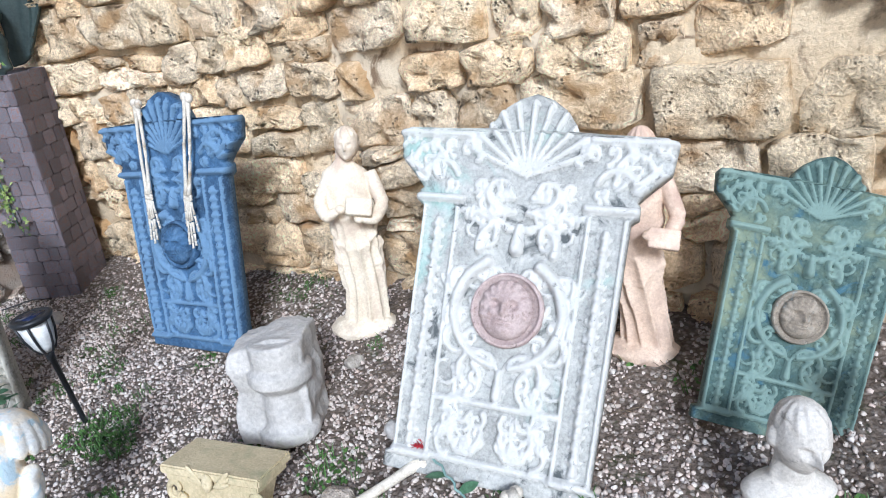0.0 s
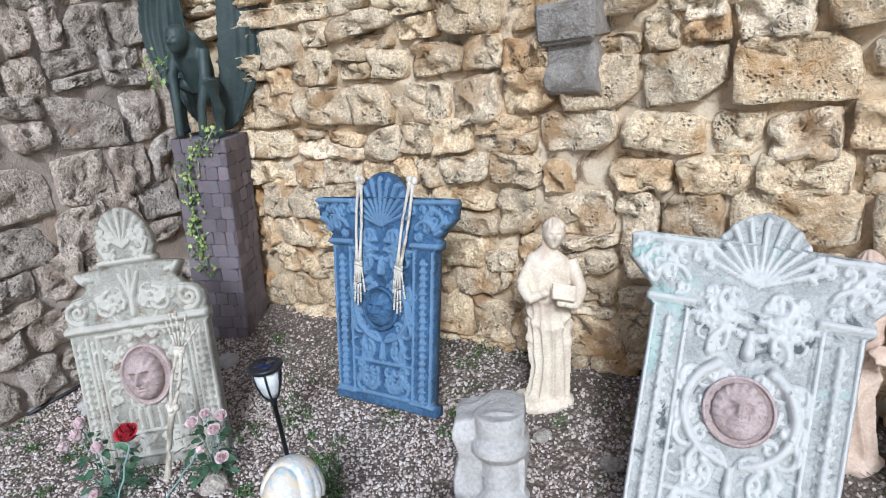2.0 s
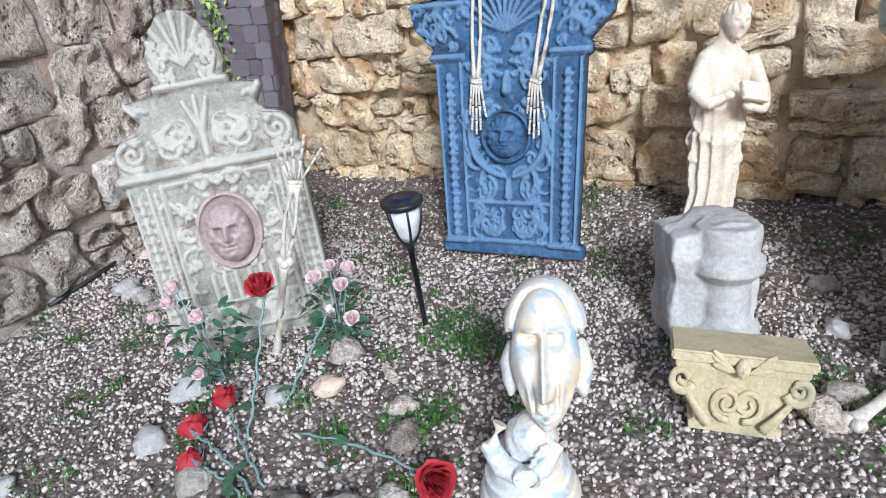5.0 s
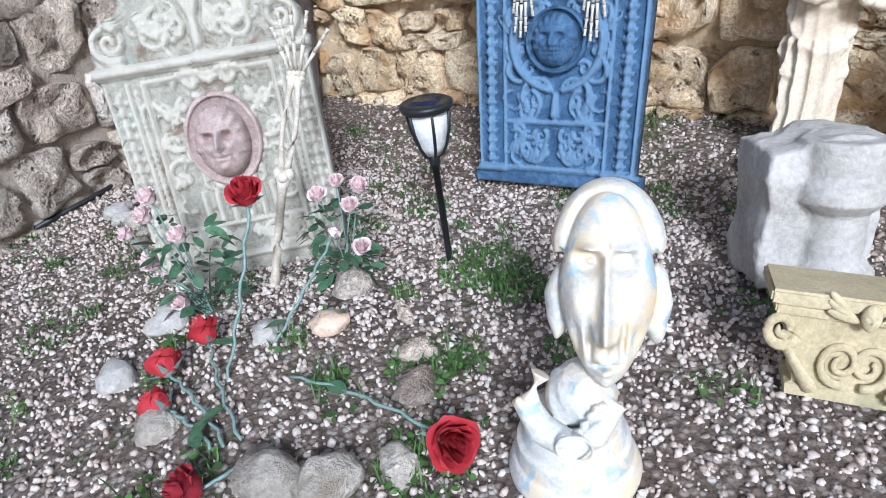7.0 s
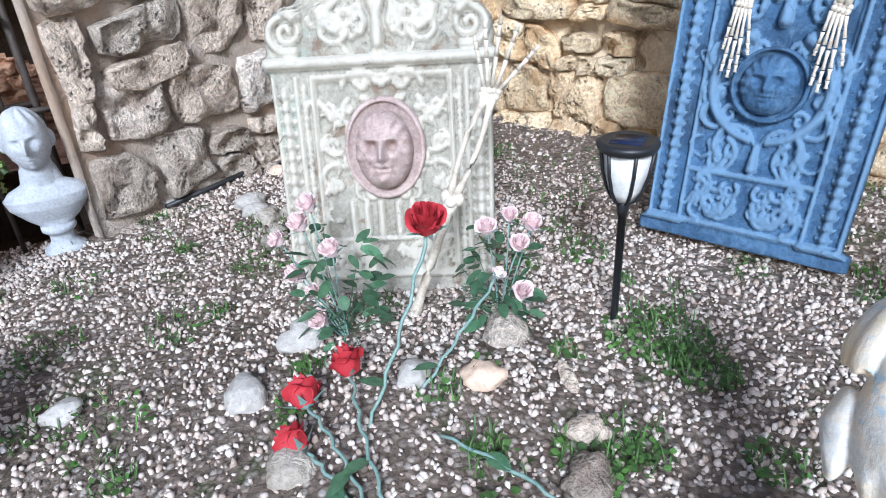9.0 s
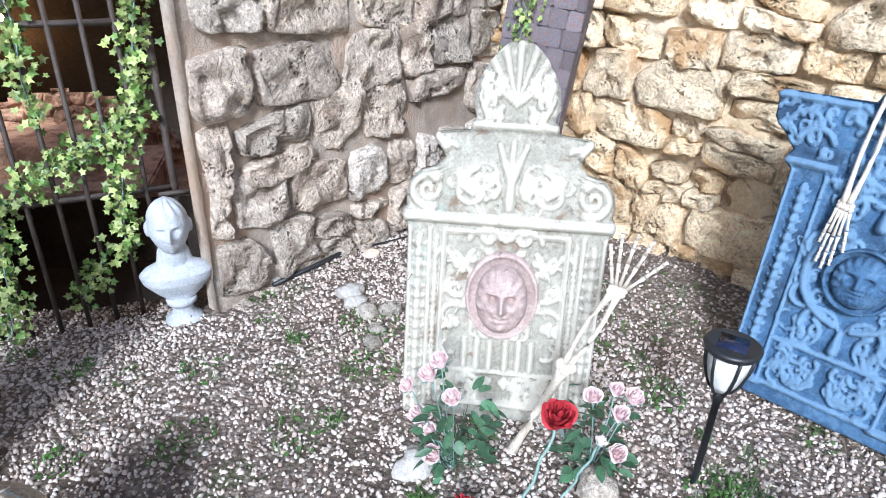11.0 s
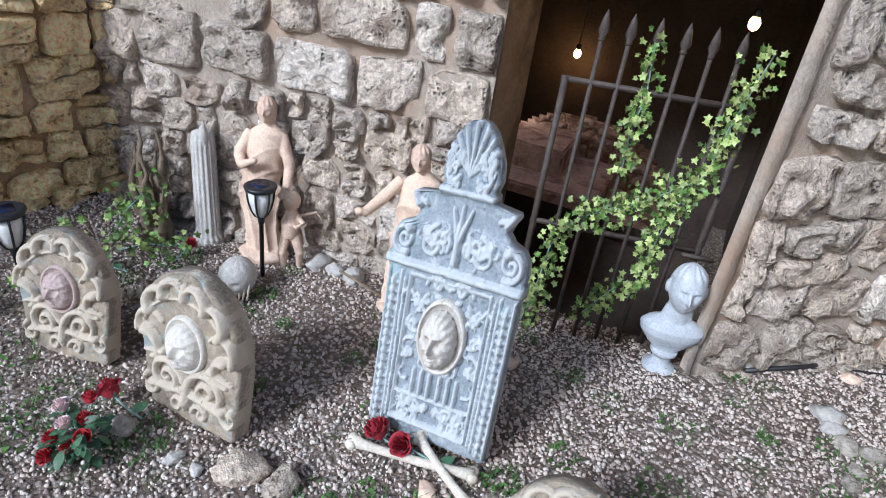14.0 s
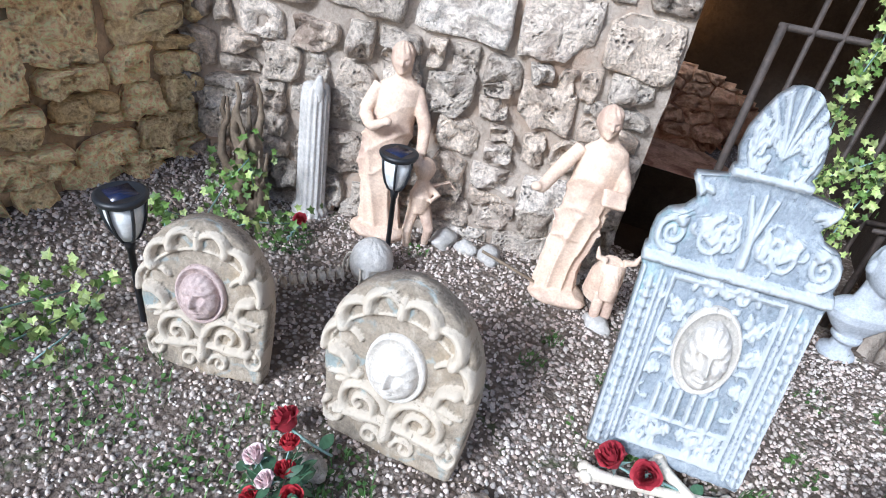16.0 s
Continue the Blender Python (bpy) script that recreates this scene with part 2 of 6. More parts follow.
BLACK = surf("black plastic", (0.012, 0.013, 0.016), (0.02, 0.022, 0.026), 20, bump=0.05, rough=0.45)
SOLAR = surf("dark blue solar cell", (0.01, 0.014, 0.04), (0.015, 0.022, 0.06), 30, bump=0.0, rough=0.2)
FROST = surf("frosted white plastic", (0.74, 0.76, 0.75), (0.82, 0.83, 0.82), 20, bump=0.0, rough=0.4)
IRON = surf("dark rusty iron", (0.03, 0.024, 0.02), (0.08, 0.06, 0.05), 30, bump=0.4, grain=200, rough=0.6)
LEAF = surf("ivy leaf green", (0.07, 0.14, 0.03), (0.16, 0.27, 0.06), 40, bump=0.1, rough=0.5, vary=0.6, islands=True)
LEAF_PALE = surf("pale veined ivy leaf", (0.22, 0.32, 0.09), (0.42, 0.48, 0.17), 60, bump=0.1, rough=0.5, vary=0.45, islands=True)
ROSELEAF = surf("rose leaf", (0.03, 0.09, 0.04), (0.10, 0.20, 0.11), 40, bump=0.1, rough=0.5, vary=0.5, islands=True)
GRASS = surf("short grass", (0.04, 0.10, 0.02), (0.09, 0.18, 0.04), 30, bump=0.0, rough=0.6, vary=0.5, islands=True)
STEM = surf("plastic green stem", (0.14, 0.25, 0.22), (0.28, 0.40, 0.37), 30, bump=0.1, rough=0.5)
ROSE_RED = surf("red rose cloth", (0.28, 0.012, 0.02), (0.56, 0.035, 0.05), 40, bump=0.2, rough=0.7, vary=0.12, islands=True)
ROSE_PINK = surf("pink rose cloth", (0.80, 0.54, 0.56), (0.92, 0.75, 0.74), 40, bump=0.2, rough=0.7, vary=0.1, islands=True)
ROSE_DARK = surf("dark crimson rose cloth", (0.22, 0.01, 0.02), (0.42, 0.03, 0.05), 40, bump=0.2, rough=0.7, vary=0.12, islands=True)
TWIG = surf("dry twig", (0.12, 0.09, 0.06), (0.26, 0.2, 0.14), 40, bump=0.3)
CABLE = surf("black cable", (0.015, 0.016, 0.018), (0.03, 0.03, 0.033), 40, bump=0.05, rough=0.5)
BRICKISH = surf("mottled purple brick", (0.09, 0.085, 0.10), (0.27, 0.255, 0.29), 16, stain=(0.26, 0.13, 0.10), stain_scale=9, bump=0.6, grain=90, vary=0.3)
BULB = glow("warm lit bulb", (1.0, 0.55, 0.18), 14.0)


# ---- mesh helpers ----
def link(name, verts, faces, mat, parent=None, label="", smooth=True, raised=None):
    me = bpy.data.meshes.new(name)
    me.from_pydata([tuple(v) for v in verts], [], [tuple(f) for f in faces])
    me.materials.append(mat)
    if smooth:
        me.polygons.foreach_set("use_smooth", np.ones(len(me.polygons), bool))
    if raised is not None:
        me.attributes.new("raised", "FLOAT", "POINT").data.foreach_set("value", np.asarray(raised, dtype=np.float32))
    me.update()
    ob = new(name, me)
    if parent is not None:
        ob.parent = parent
    if label:
        ob["label"] = label
    return ob


def empty(name, m, label, category, group=""):
    e = new(name)
    e.matrix_world = m
    return tagged(e, label, category, group)


def join(*pieces):
    vs, fs, n = [], [], 0
    for v, f in pieces:
        v = np.asarray(v, float)
        vs.append(v)
        fs += [tuple(i + n for i in q) for q in f]
        n += len(v)
    return np.concatenate(vs), fs


def moved(piece, m):
    v, f = piece
    v = np.asarray(v, float)
    a = np.array(m)
    return v @ a[:3, :3].T + a[:3, 3], f


def tube(pts, radii, n=8, flat=1.0):
    """A closed tube along points; flat squeezes it across its second axis."""
    pts = np.asarray(pts, float)
    radii = np.broadcast_to(np.asarray(radii, float), (len(pts),))
    vs = []
    tang = np.gradient(pts, axis=0)
    up = np.array([0.13, 0.31, 0.94])
    for p, r, t in zip(pts, radii, tang):
        t = t / (np.linalg.norm(t) + 1e-9)
        a = np.cross(t, up if abs(t @ up) < 0.95 else np.array([1.0, 0, 0]))
        a /= np.linalg.norm(a)
        b = np.cross(t, a)
        for k in range(n):
            w = 2 * math.pi * k / n
            vs.append(p + r * (math.cos(w) * a + flat * math.sin(w) * b))
    fs = [(i * n + k, i * n + (k + 1) % n, (i + 1) * n + (k + 1) % n, (i + 1) * n + k) for i in range(len(pts) - 1) for k in range(n)]
    fs += [tuple(range(n))[::-1], tuple(range((len(pts) - 1) * n, len(pts) * n))]
    return np.array(vs), fs


def ball(c, r, nu=24, nv=16):
    """An ellipsoid with radii r round c."""
    vs, fs = [], []
    for i in range(nv + 1):
        a = math.pi * i / nv
        for k in range(nu):
            w = 2 * math.pi * k / nu
            vs.append((c[0] + r[0] * math.sin(a) * math.cos(w), c[1] + r[1] * math.sin(a) * math.sin(w), c[2] + r[2] * math.cos(a)))
    for i in range(nv):
        for k in range(nu):
            fs.append((i * nu + k, (i + 1) * nu + k, (i + 1) * nu + (k + 1) % nu, i * nu + (k + 1) % nu))
    return np.array(vs), fs


def lathe(profile, n=24, flute=0, depth=0.0):
    """Turned shape from (radius, z) pairs, open ends closed; flutes cut into the radius."""
    vs, fs = [], []
    for r, z in profile:
        for k in range(n):
            w = 2 * math.pi * k / n
            q = r * (1 - depth * (0.5 + 0.5 * math.cos(flute * w))) if flute else r
            vs.append((q * math.cos(w), q * math.sin(w), z))
    for i in range(len(profile) - 1):
        for k in range(n):
            fs.append((i * n + k, i * n + (k + 1) % n, (i + 1) * n + (k + 1) % n, (i + 1) * n + k))
    fs += [tuple(range(n))[::-1], tuple(range((len(profile) - 1) * n, len(profile) * n))]
    return np.array(vs), fs


def box(x0, x1, y0, y1, z0, z1, bev=0.004):
    bm = bmesh.new()
    bmesh.ops.create_cube(bm, size=1)
    for v in bm.verts:
        v.co = Vector(((x0 + x1) / 2 + v.co.x * (x1 - x0), (y0 + y1) / 2 + v.co.y * (y1 - y0), (z0 + z1) / 2 + v.co.z * (z1 - z0)))
    if bev:
        bmesh.ops.bevel(bm, geom=bm.edges[:], offset=bev, segments=2, affect="EDGES")
    bm.verts.index_update()
    out = np.array([v.co[:] for v in bm.verts]), [tuple(v.index for v in f.verts) for f in bm.faces]
    bm.free()
    return out


def rough_up(v, amp, scale, seed=0.0):
    v = np.asarray(v, float).copy()
    for i, p in enumerate(v):
        v[i] += amp * np.array(noise.noise_vector(Vector(p) * scale + Vector((seed, seed * 1.7, -seed))))
    return v


def rock(seed, size, mat=None, n=3, amp=0.35):
    bm = bmesh.new()
    bmesh.ops.create_icosphere(bm, subdivisions=n, radius=1)
    for v in bm.verts:
        q = v.co + Vector((seed * 3.1, seed, 0))
        d = noise.fractal(q * 1.1, 0.7, 2.2, 6) + 0.8 * (0.35 - noise.cell(q * 1.2)) * 0.3
        v.co *= 1 + amp * d
        v.co = Vector((v.co.x * size[0], v.co.y * size[1], v.co.z * size[2]))
    bm.verts.index_update()
    out = np.array([v.co[:] for v in bm.verts]), [tuple(v.index for v in f.verts) for f in bm.faces]
    bm.free()
    return out


# ---- ground ----
def ground_z(x, y):
    """Height of the ground: level, a rise of earth to the long wall, a dip towards the gate, a bank at the brown wall."""
    wall = (2.15 - 0.28 * x) - y
    z = 0.06 * math.exp(-(max(wall, 0) / 0.4) ** 2) if x > -2.9 else 0.0
    z -= 0.13 * math.exp(-((x + 3.75) ** 2 / 0.20 + (y - 1.1) ** 2 / 0.25))
    z += 0.14 * math.exp(-(max(0.0, (x + 4.86) * 0.85 + (y + 0.80) * 0.526) / 0.40) ** 2) if y < -0.75 else 0.0
    z += 0.06 * math.exp(-((x + 1.75) ** 2 + (y - 0.85) ** 2) / 0.12)
    # behind the gate the floor drops into the vault
    along_gate, into = 0.726 * (x + 3.90) + 0.687 * (y - 0.56), -0.687 * (x + 3.90) + 0.726 * (y - 0.56)
    if -1.7 < along_gate < 1.0 and into > 0.30:
        z -= 1.0 * min(1.0, (into - 0.30) / 0.12)
    return z + 0.018 * noise.noise(Vector((x * 2.1, y * 2.1, 0)))


def build_ground():
    xs = np.concatenate([[-900, -200, -60, -20, -9], np.arange(-6.5, 3.0, 0.04), [4, 8, 20, 60, 200, 900]])
    ys = np.concatenate([[-900, -200, -60, -20, -8], np.arange(-4.0, 4.0, 0.04), [5, 8, 20, 60, 200, 900]])
    vs = []
    for y in ys:
        for x in xs:
            near = -7 < x < 3.2 and -4.2 < y < 4.2
            z = ground_z(x, y) + 0.006 * noise.noise(Vector((x * 13, y * 13, 3))) if near else 0.0
            vs.append((x, y, z))
    w = len(xs)
    fs = [(j * w + i, j * w + i + 1, (j + 1) * w + i + 1, (j + 1) * w + i) for j in range(len(ys) - 1) for i in range(w - 1)]
    return tagged(link("ground", vs, fs, SOIL), "brown soil strewn with pale gravel", "ground", kind="structure")


build_ground()


def inside(x, y):
    """Whether a spot of the yard lies clear of the walls."""
    if y > 2.15 - 0.28 * x - 0.02:
        return False
    if y > 1.25 and x < -3.13 + 0.16 * (y - 1.27):
        return False
    if y < 0.56 and x < -3.88 + 0.67 * (y - 0.56):
        return False
    if (x + 4.86) * 0.85 + (y + 0.80) * 0.526 < 0.02 and y < -0.8:
        return False
    return x > -5.2


def scatter_pebbles(name, label, count, smin, smax, area, dens, mat, seed):
    rng = np.random.default_rng(seed)
    ico = bmesh.new()
    bmesh.ops.create_icosphere(ico, subdivisions=1, radius=1)
    ico.verts.index_update()
    base = np.array([v.co[:] for v in ico.verts])
    tri = np.array([[v.index for v in f.verts] for f in ico.faces])
    ico.free()
    vs, fs, n = [], [], 0
    while n < count:
        x, y = rng.uniform(area[0], area[1]), rng.uniform(area[2], area[3])
        if not inside(x, y) or rng.random() > dens(x, y):
            continue
        s = smin + (smax - smin) * rng.random() ** 2.2
        r = np.array(Euler(rng.uniform(-3, 3, 3)).to_matrix())
        b = (base * (1 + 0.22 * rng.standard_normal((len(base), 1)))) * (s * np.array([1, rng.uniform(0.6, 1), rng.uniform(0.45, 0.8)]))
        vs.append(b @ r.T + np.array([x, y, ground_z(x, y) + s * 0.25]))
        fs.append(tri + n * len(base))
        n += 1
    v, f = np.concatenate(vs), np.concatenate(fs)
    return tagged(link(name, v, f.tolist(), mat), label, "gravel", kind="stuff")


def gravel_density(x, y):
    """Gravel lies thick in the open yard and thin near the long wall."""
    d = 0.45 + 0.75 * noise.noise(Vector((x * 0.9, y * 0.9, 5))) + 0.4
    wall = (2.15 - 0.28 * x) - y
    return max(0.12, min(1.0, d)) * (0.3 + 0.7 * min(1.0, max(0.0, wall - 0.2) / 0.6))


PEBBLES = 115000
scatter_pebbles("gravel", "small pale and pinkish gravel stones on soil", PEBBLES, 0.0042, 0.0112, (-5.0, 1.8, -2.4, 2.9), gravel_density, GRAVEL, 3)


# ---- walls ----
def wall_sheet(name, a, b, z0, z1, thick, mat, label, holes=(), amp=0.03, seed=0, step=0.03, lift=0.0):
    """A rough wall from a to b (its face is on the left of that way), with its own thickness; holes: (s0, s1, z0, z1) cut through."""
    a, b = Vector((*a, 0)), Vector((*b, 0))
    d = (b - a).normalized()
    n = Vector((-d.y, d.x, 0))
    length = (b - a).length
    ns, nz = max(2, int(length / step)), max(2, int((z1 - z0) / step))
    vs, fs = [], []
    for side in (0, 1):
        for j in range(nz + 1):
            for i in range(ns + 1):
                s, z = length * i / ns, z0 + (z1 - z0) * j / nz
                p = a + d * s + Vector((0, 0, z))
                h = amp * noise.fractal(p * 4.0 + Vector((seed, 0, 0)), 0.7, 2.2, 5) + lift
                p = p + n * (h if side == 0 else -thick)
                vs.append(p)
    w = ns + 1
    m = w * (nz + 1)
    for j in range(nz):
        for i in range(ns):
            s, z = length * (i + 0.5) / ns, z0 + (z1 - z0) * (j + 0.5) / nz
            if any(h[0] < s < h[1] and h[2] < z < h[3] for h in holes):
                continue
            q = (j * w + i, j * w + i + 1, (j + 1) * w + i + 1, (j + 1) * w + i)
            fs.append(q[::-1])
            fs.append(tuple(k + m for k in q))
    for i in range(ns):
        fs.append((nz * w + i, nz * w + i + 1, m + nz * w + i + 1, m + nz * w + i))
    for j in range(nz):
        fs.append((j * w, (j + 1) * w, m + (j + 1) * w, m + j * w))
        fs.append((j * w + ns, m + j * w + ns, m + (j + 1) * w + ns, (j + 1) * w + ns))
    return tagged(link(name, vs, fs, mat), label, "wall", kind="structure")


rng = random.Random(5)
# the face of each wall is on the left of its way from a to b
BACK = ((2.6, 1.42), (-3.30, 3.07))
RIGHT = ((-2.88, 3.02), (-3.15, 1.27))
LEFTW = ((-3.90, 0.56), (-4.86, -0.87))
BROWN = ((-4.86, -0.80), (-3.50, -3.00))
CL, CR = Vector((-3.90, 0.56, 0)), Vector((-3.15, 1.27, 0))
wall_back = wall_sheet("wall_back", *BACK, -0.3, 2.9, 0.6, OCHRE, "ochre rubble wall with thick crumbling mortar", holes=((2.50, 2.60, 0.71, 0.79),), amp=0.045, seed=1, lift=-0.004, step=0.02)
wall_gate_right = wall_sheet("wall_gate_right", *RIGHT, -0.3, 2.5, 0.08, GREY_MORTAR, "grey limestone block wall beside the gate", amp=0.018, seed=2, lift=-0.004)
wall_gate_left = wall_sheet("wall_gate_left", *LEFTW, -0.3, 2.5, 0.45, GREY_MORTAR, "grey pitted limestone wall behind statues", amp=0.020, seed=3, lift=-0.002)
wall_brown = wall_sheet("wall_brown", *BROWN, -0.3, 1.05, 0.45, BROWN_MORTAR, "low brown rubble wall with rough open joints", amp=0.03, seed=4, lift=-0.008)


# ---- the gateway and the vault behind it ----
along = (CR - CL).normalized()
deep = Vector((-along.y, along.x, 0))


def at_gate(s, d, z):
    """A place in the gateway: s metres along the opening, d metres deep, z up."""
    p = CL + along * s + deep * d
    return (p.x, p.y, z)


OPEN = (CR - CL).length
GATE_M = Matrix(((along.x, deep.x, 0, CL.x), (along.y, deep.y, 0, CL.y), (0, 0, 1, 0), (0, 0, 0, 1)))


def structure(name, piece, mat, label, amp=0.0, category="wall"):
    v, f = moved(piece, GATE_M)
    if amp:
        v = rough_up(v, amp, 4.0)
    return tagged(link(name, v, f, mat, smooth=False), label, category, kind="structure")


def grid_panel(s0, s1, d, z0, z1, hole=None, thick=0.3, fine=40):
    """An upright panel across the vault, with a round-headed opening (middle, half width, spring, rise)."""
    vs, fs = [], []
    ns, nz = fine, fine
    for y in (d, d + thick):
        for j in range(nz + 1):
            for i in range(ns + 1):
                vs.append((s0 + (s1 - s0) * i / ns, y, z0 + (z1 - z0) * j / nz))
    w, m = ns + 1, (ns + 1) * (nz + 1)

    def cut(s, z):
        c, hw, sp, rise = hole
        return abs(s - c) < hw and -0.28 < z < sp + rise * math.sqrt(max(0, 1 - ((s - c) / hw) ** 2))
    for j in range(nz):
        for i in range(ns):
            s, z = s0 + (s1 - s0) * (i + 0.5) / ns, z0 + (z1 - z0) * (j + 0.5) / nz
            if hole and cut(s, z):
                continue
            q = (j * w + i, j * w + i + 1, (j + 1) * w + i + 1, (j + 1) * w + i)
            fs += [q, tuple(k + m for k in q[::-1])]
    return np.array(vs), fs


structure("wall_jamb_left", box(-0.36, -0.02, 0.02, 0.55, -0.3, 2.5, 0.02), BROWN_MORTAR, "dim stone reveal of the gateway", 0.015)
JR0, JR1 = CR + deep * 0.05, CR + deep * 0.38
wall_jamb_right = wall_sheet("wall_jamb_right", JR0.xy, JR1.xy, -0.3, 2.5, 0.03, GREY_MORTAR, "pale plastered reveal of the gateway", amp=0.015, seed=6)
# sides, lintel, ceiling and arch wall carry the vault's shade in their colour
structure("wall_vault_left", box(-1.7, -1.4, 0.4, 1.9, -1.2, 1.6, 0.0), SHADED_VAULT, "masonry side of the vault, darkened for shade")
structure("wall_vault_right", box(OPEN + 0.05, OPEN + 0.2, 0.42, 1.9, -1.2, 1.6, 0.0), SHADED_VAULT, "masonry side of the vault, darkened for shade")
structure("wall_lintel", box(-0.4, OPEN + 0.03, 0.1, 0.5, 1.45, 2.5, 0.0), SHADED_VAULT, "stone lintel over the gateway, darkened for shade")
structure("ceiling", box(-1.7, OPEN + 0.2, 0.5, 1.9, 1.45, 1.6, 0.0), SHADED_VAULT, "vault overhead, darkened for shade", category="ceiling")
structure("wall_front_left", box(-1.7, -0.36, 0.35, 0.5, -1.2, 2.5, 0.0), SHADED_VAULT, "inner face of the gate wall, darkened for shade")
structure("wall_arch", grid_panel(-1.5, OPEN + 0.2, 1.6, -1.2, 1.6, hole=(0.12, 0.60, 0.0, 0.47), fine=120), SHADED_VAULT, "wall with a round-headed arch, darkened for shade")
rock_face = structure("wall_rock_cut", grid_panel(-3.0, OPEN + 1.4, 4.2, -1.5, 1.5), RED_ROCK, "sunlit reddish masonry seen through the arch", 0.03)
structure("step_low", box(-1.3, 0.1, 3.0, 4.2, -0.95, -0.66, 0.02), RED_ROCK, "worn sandy stone step", 0.02, "step")
structure("step_high", box(-1.3, -0.35, 3.4, 4.2, -0.95, -0.42, 0.02), RED_ROCK, "worn sandy stone step", 0.02, "step")
# the vault floor has the same shade painted in
structure("floor_vault", box(-1.7, OPEN + 0.2, 0.44, 1.8, -0.9, -0.60, 0.0), SHADED_VAULT, "earth floor of the vault, darkened for shade", category="floor")
structure("floor_yard", box(-3.0, OPEN + 1.4, 1.9, 4.6, -1.3, -0.9, 0.0), RED_ROCK, "reddish rock floor behind the vault", category="floor")


def bulb(p, label):
    e = empty("light_bulb", Matrix.Translation(p), label, "light bulb", "warm bulbs in the vault")
    link("glass", *ball((0, 0, 0), (0.022, 0.022, 0.028), 16, 10), BULB, e)
    link("socket", *lathe([(0.012, 0.024), (0.014, 0.03), (0.014, 0.05), (0.006, 0.055)], 12), BLACK, e)
    lamp = new("bulb_light", bpy.data.lights.new("bulb_light", "POINT"))
    lamp.data.energy, lamp.data.color, lamp.data.shadow_soft_size = 1.6, (1.0, 0.5, 0.17), 0.04
    lamp.location = (p[0], p[1], p[2] - 0.06)
    link("wire", *tube([(0, 0, 0.05), (0.0, 0.0, 0.3), (0.01, 0, 1.46 - p[2])], 0.003, 6), BLACK, e)


bulb(at_gate(-0.02, 1.45, 0.85), "small warm lit bulb hanging in the dark vault")
bulb(at_gate(0.82, 0.50, 1.27), "bright warm lit bulb hanging by the jamb")


def iron_gate():
    """A leaning bar gate with spear points, a frame and a middle rail."""
    a, b = Vector((-3.753, 0.768, -0.14)), Vector((-3.397, 1.339, -0.10))
    d = b - a
    e = empty("iron_gate", pose(a.x, a.y, a.z, 0, 0, math.degrees(math.atan2(d.y, d.x))), "rusty dark iron bar gate with spear points, standing ajar", "gate")
    w = Vector((d.x, d.y)).length
    for k, x in enumerate(np.linspace(0.0, w, 8)):
        top = 1.30 if 0 < k < 7 else 1.16
        pts = [(x, 0, 0.0), (x, 0.004 * math.sin(k), 0.6), (x, 0, top)]
        bar = link("bar", *tube(pts, 0.009 if 0 < k < 7 else 0.014, 8), IRON, e)
        if 0 < k < 7:
            tip = [(0.009, 0), (0.014, 0.008), (0.010, 0.016), (0.020, 0.035), (0.013, 0.075), (0.001, 0.11)]
            link("spear_point", *moved(lathe(tip, 8), Matrix.Translation((x, 0, top)) @ Matrix.Diagonal((1, 0.45, 1, 1))), IRON, e)
    for z in (1.15, 0.56):
        link("rail", *box(-0.015, w + 0.015, -0.007, 0.007, z - 0.011, z + 0.011, 0.003), IRON, e)
    link("latch", *box(w - 0.06, w + 0.07, -0.022, -0.010, 0.53, 0.55, 0.003), IRON, e)
    return e


iron_gate()


# ---- relief gravestones ----
def arc(cx, cz, r, a0, a1, n=24, r1=None):
    """Points of an arc or of a spiral, angles in degrees."""
    out = []
    for k in range(n + 1):
        f = k / n
        w = radians(a0 + (a1 - a0) * f)
        q = r + ((r1 if r1 is not None else r) - r) * f
        out.append((cx + q * math.cos(w), cz + q * math.sin(w)))
    return out


def both(strokes):
    """The strokes and their mirror images."""
    return strokes + [([(-x, z) for x, z in p], *rest) for p, *rest in strokes]


def line(x0, z0, x1, z1, n=12):
    return [(x0 + (x1 - x0) * k / n, z0 + (z1 - z0) * k / n) for k in range(n + 1)]


def palmette(cx, cz, r, n=9, spread=75):
    out = []
    for k in range(n):
        w = 90 + spread * (2 * k / (n - 1) - 1)
        q = r * (0.72 + 0.28 * math.cos(radians(w - 90)))
        ex, ez = cx + q * math.cos(radians(w)), cz + q * math.sin(radians(w))
        out.append((line(cx, cz, ex, ez, 10), 0.005, 0.0105))
        out.append((arc(ex, ez, 0.010, w, w + (150 if w > 90 else -150), 6), 0.007, 0.004))
    return out


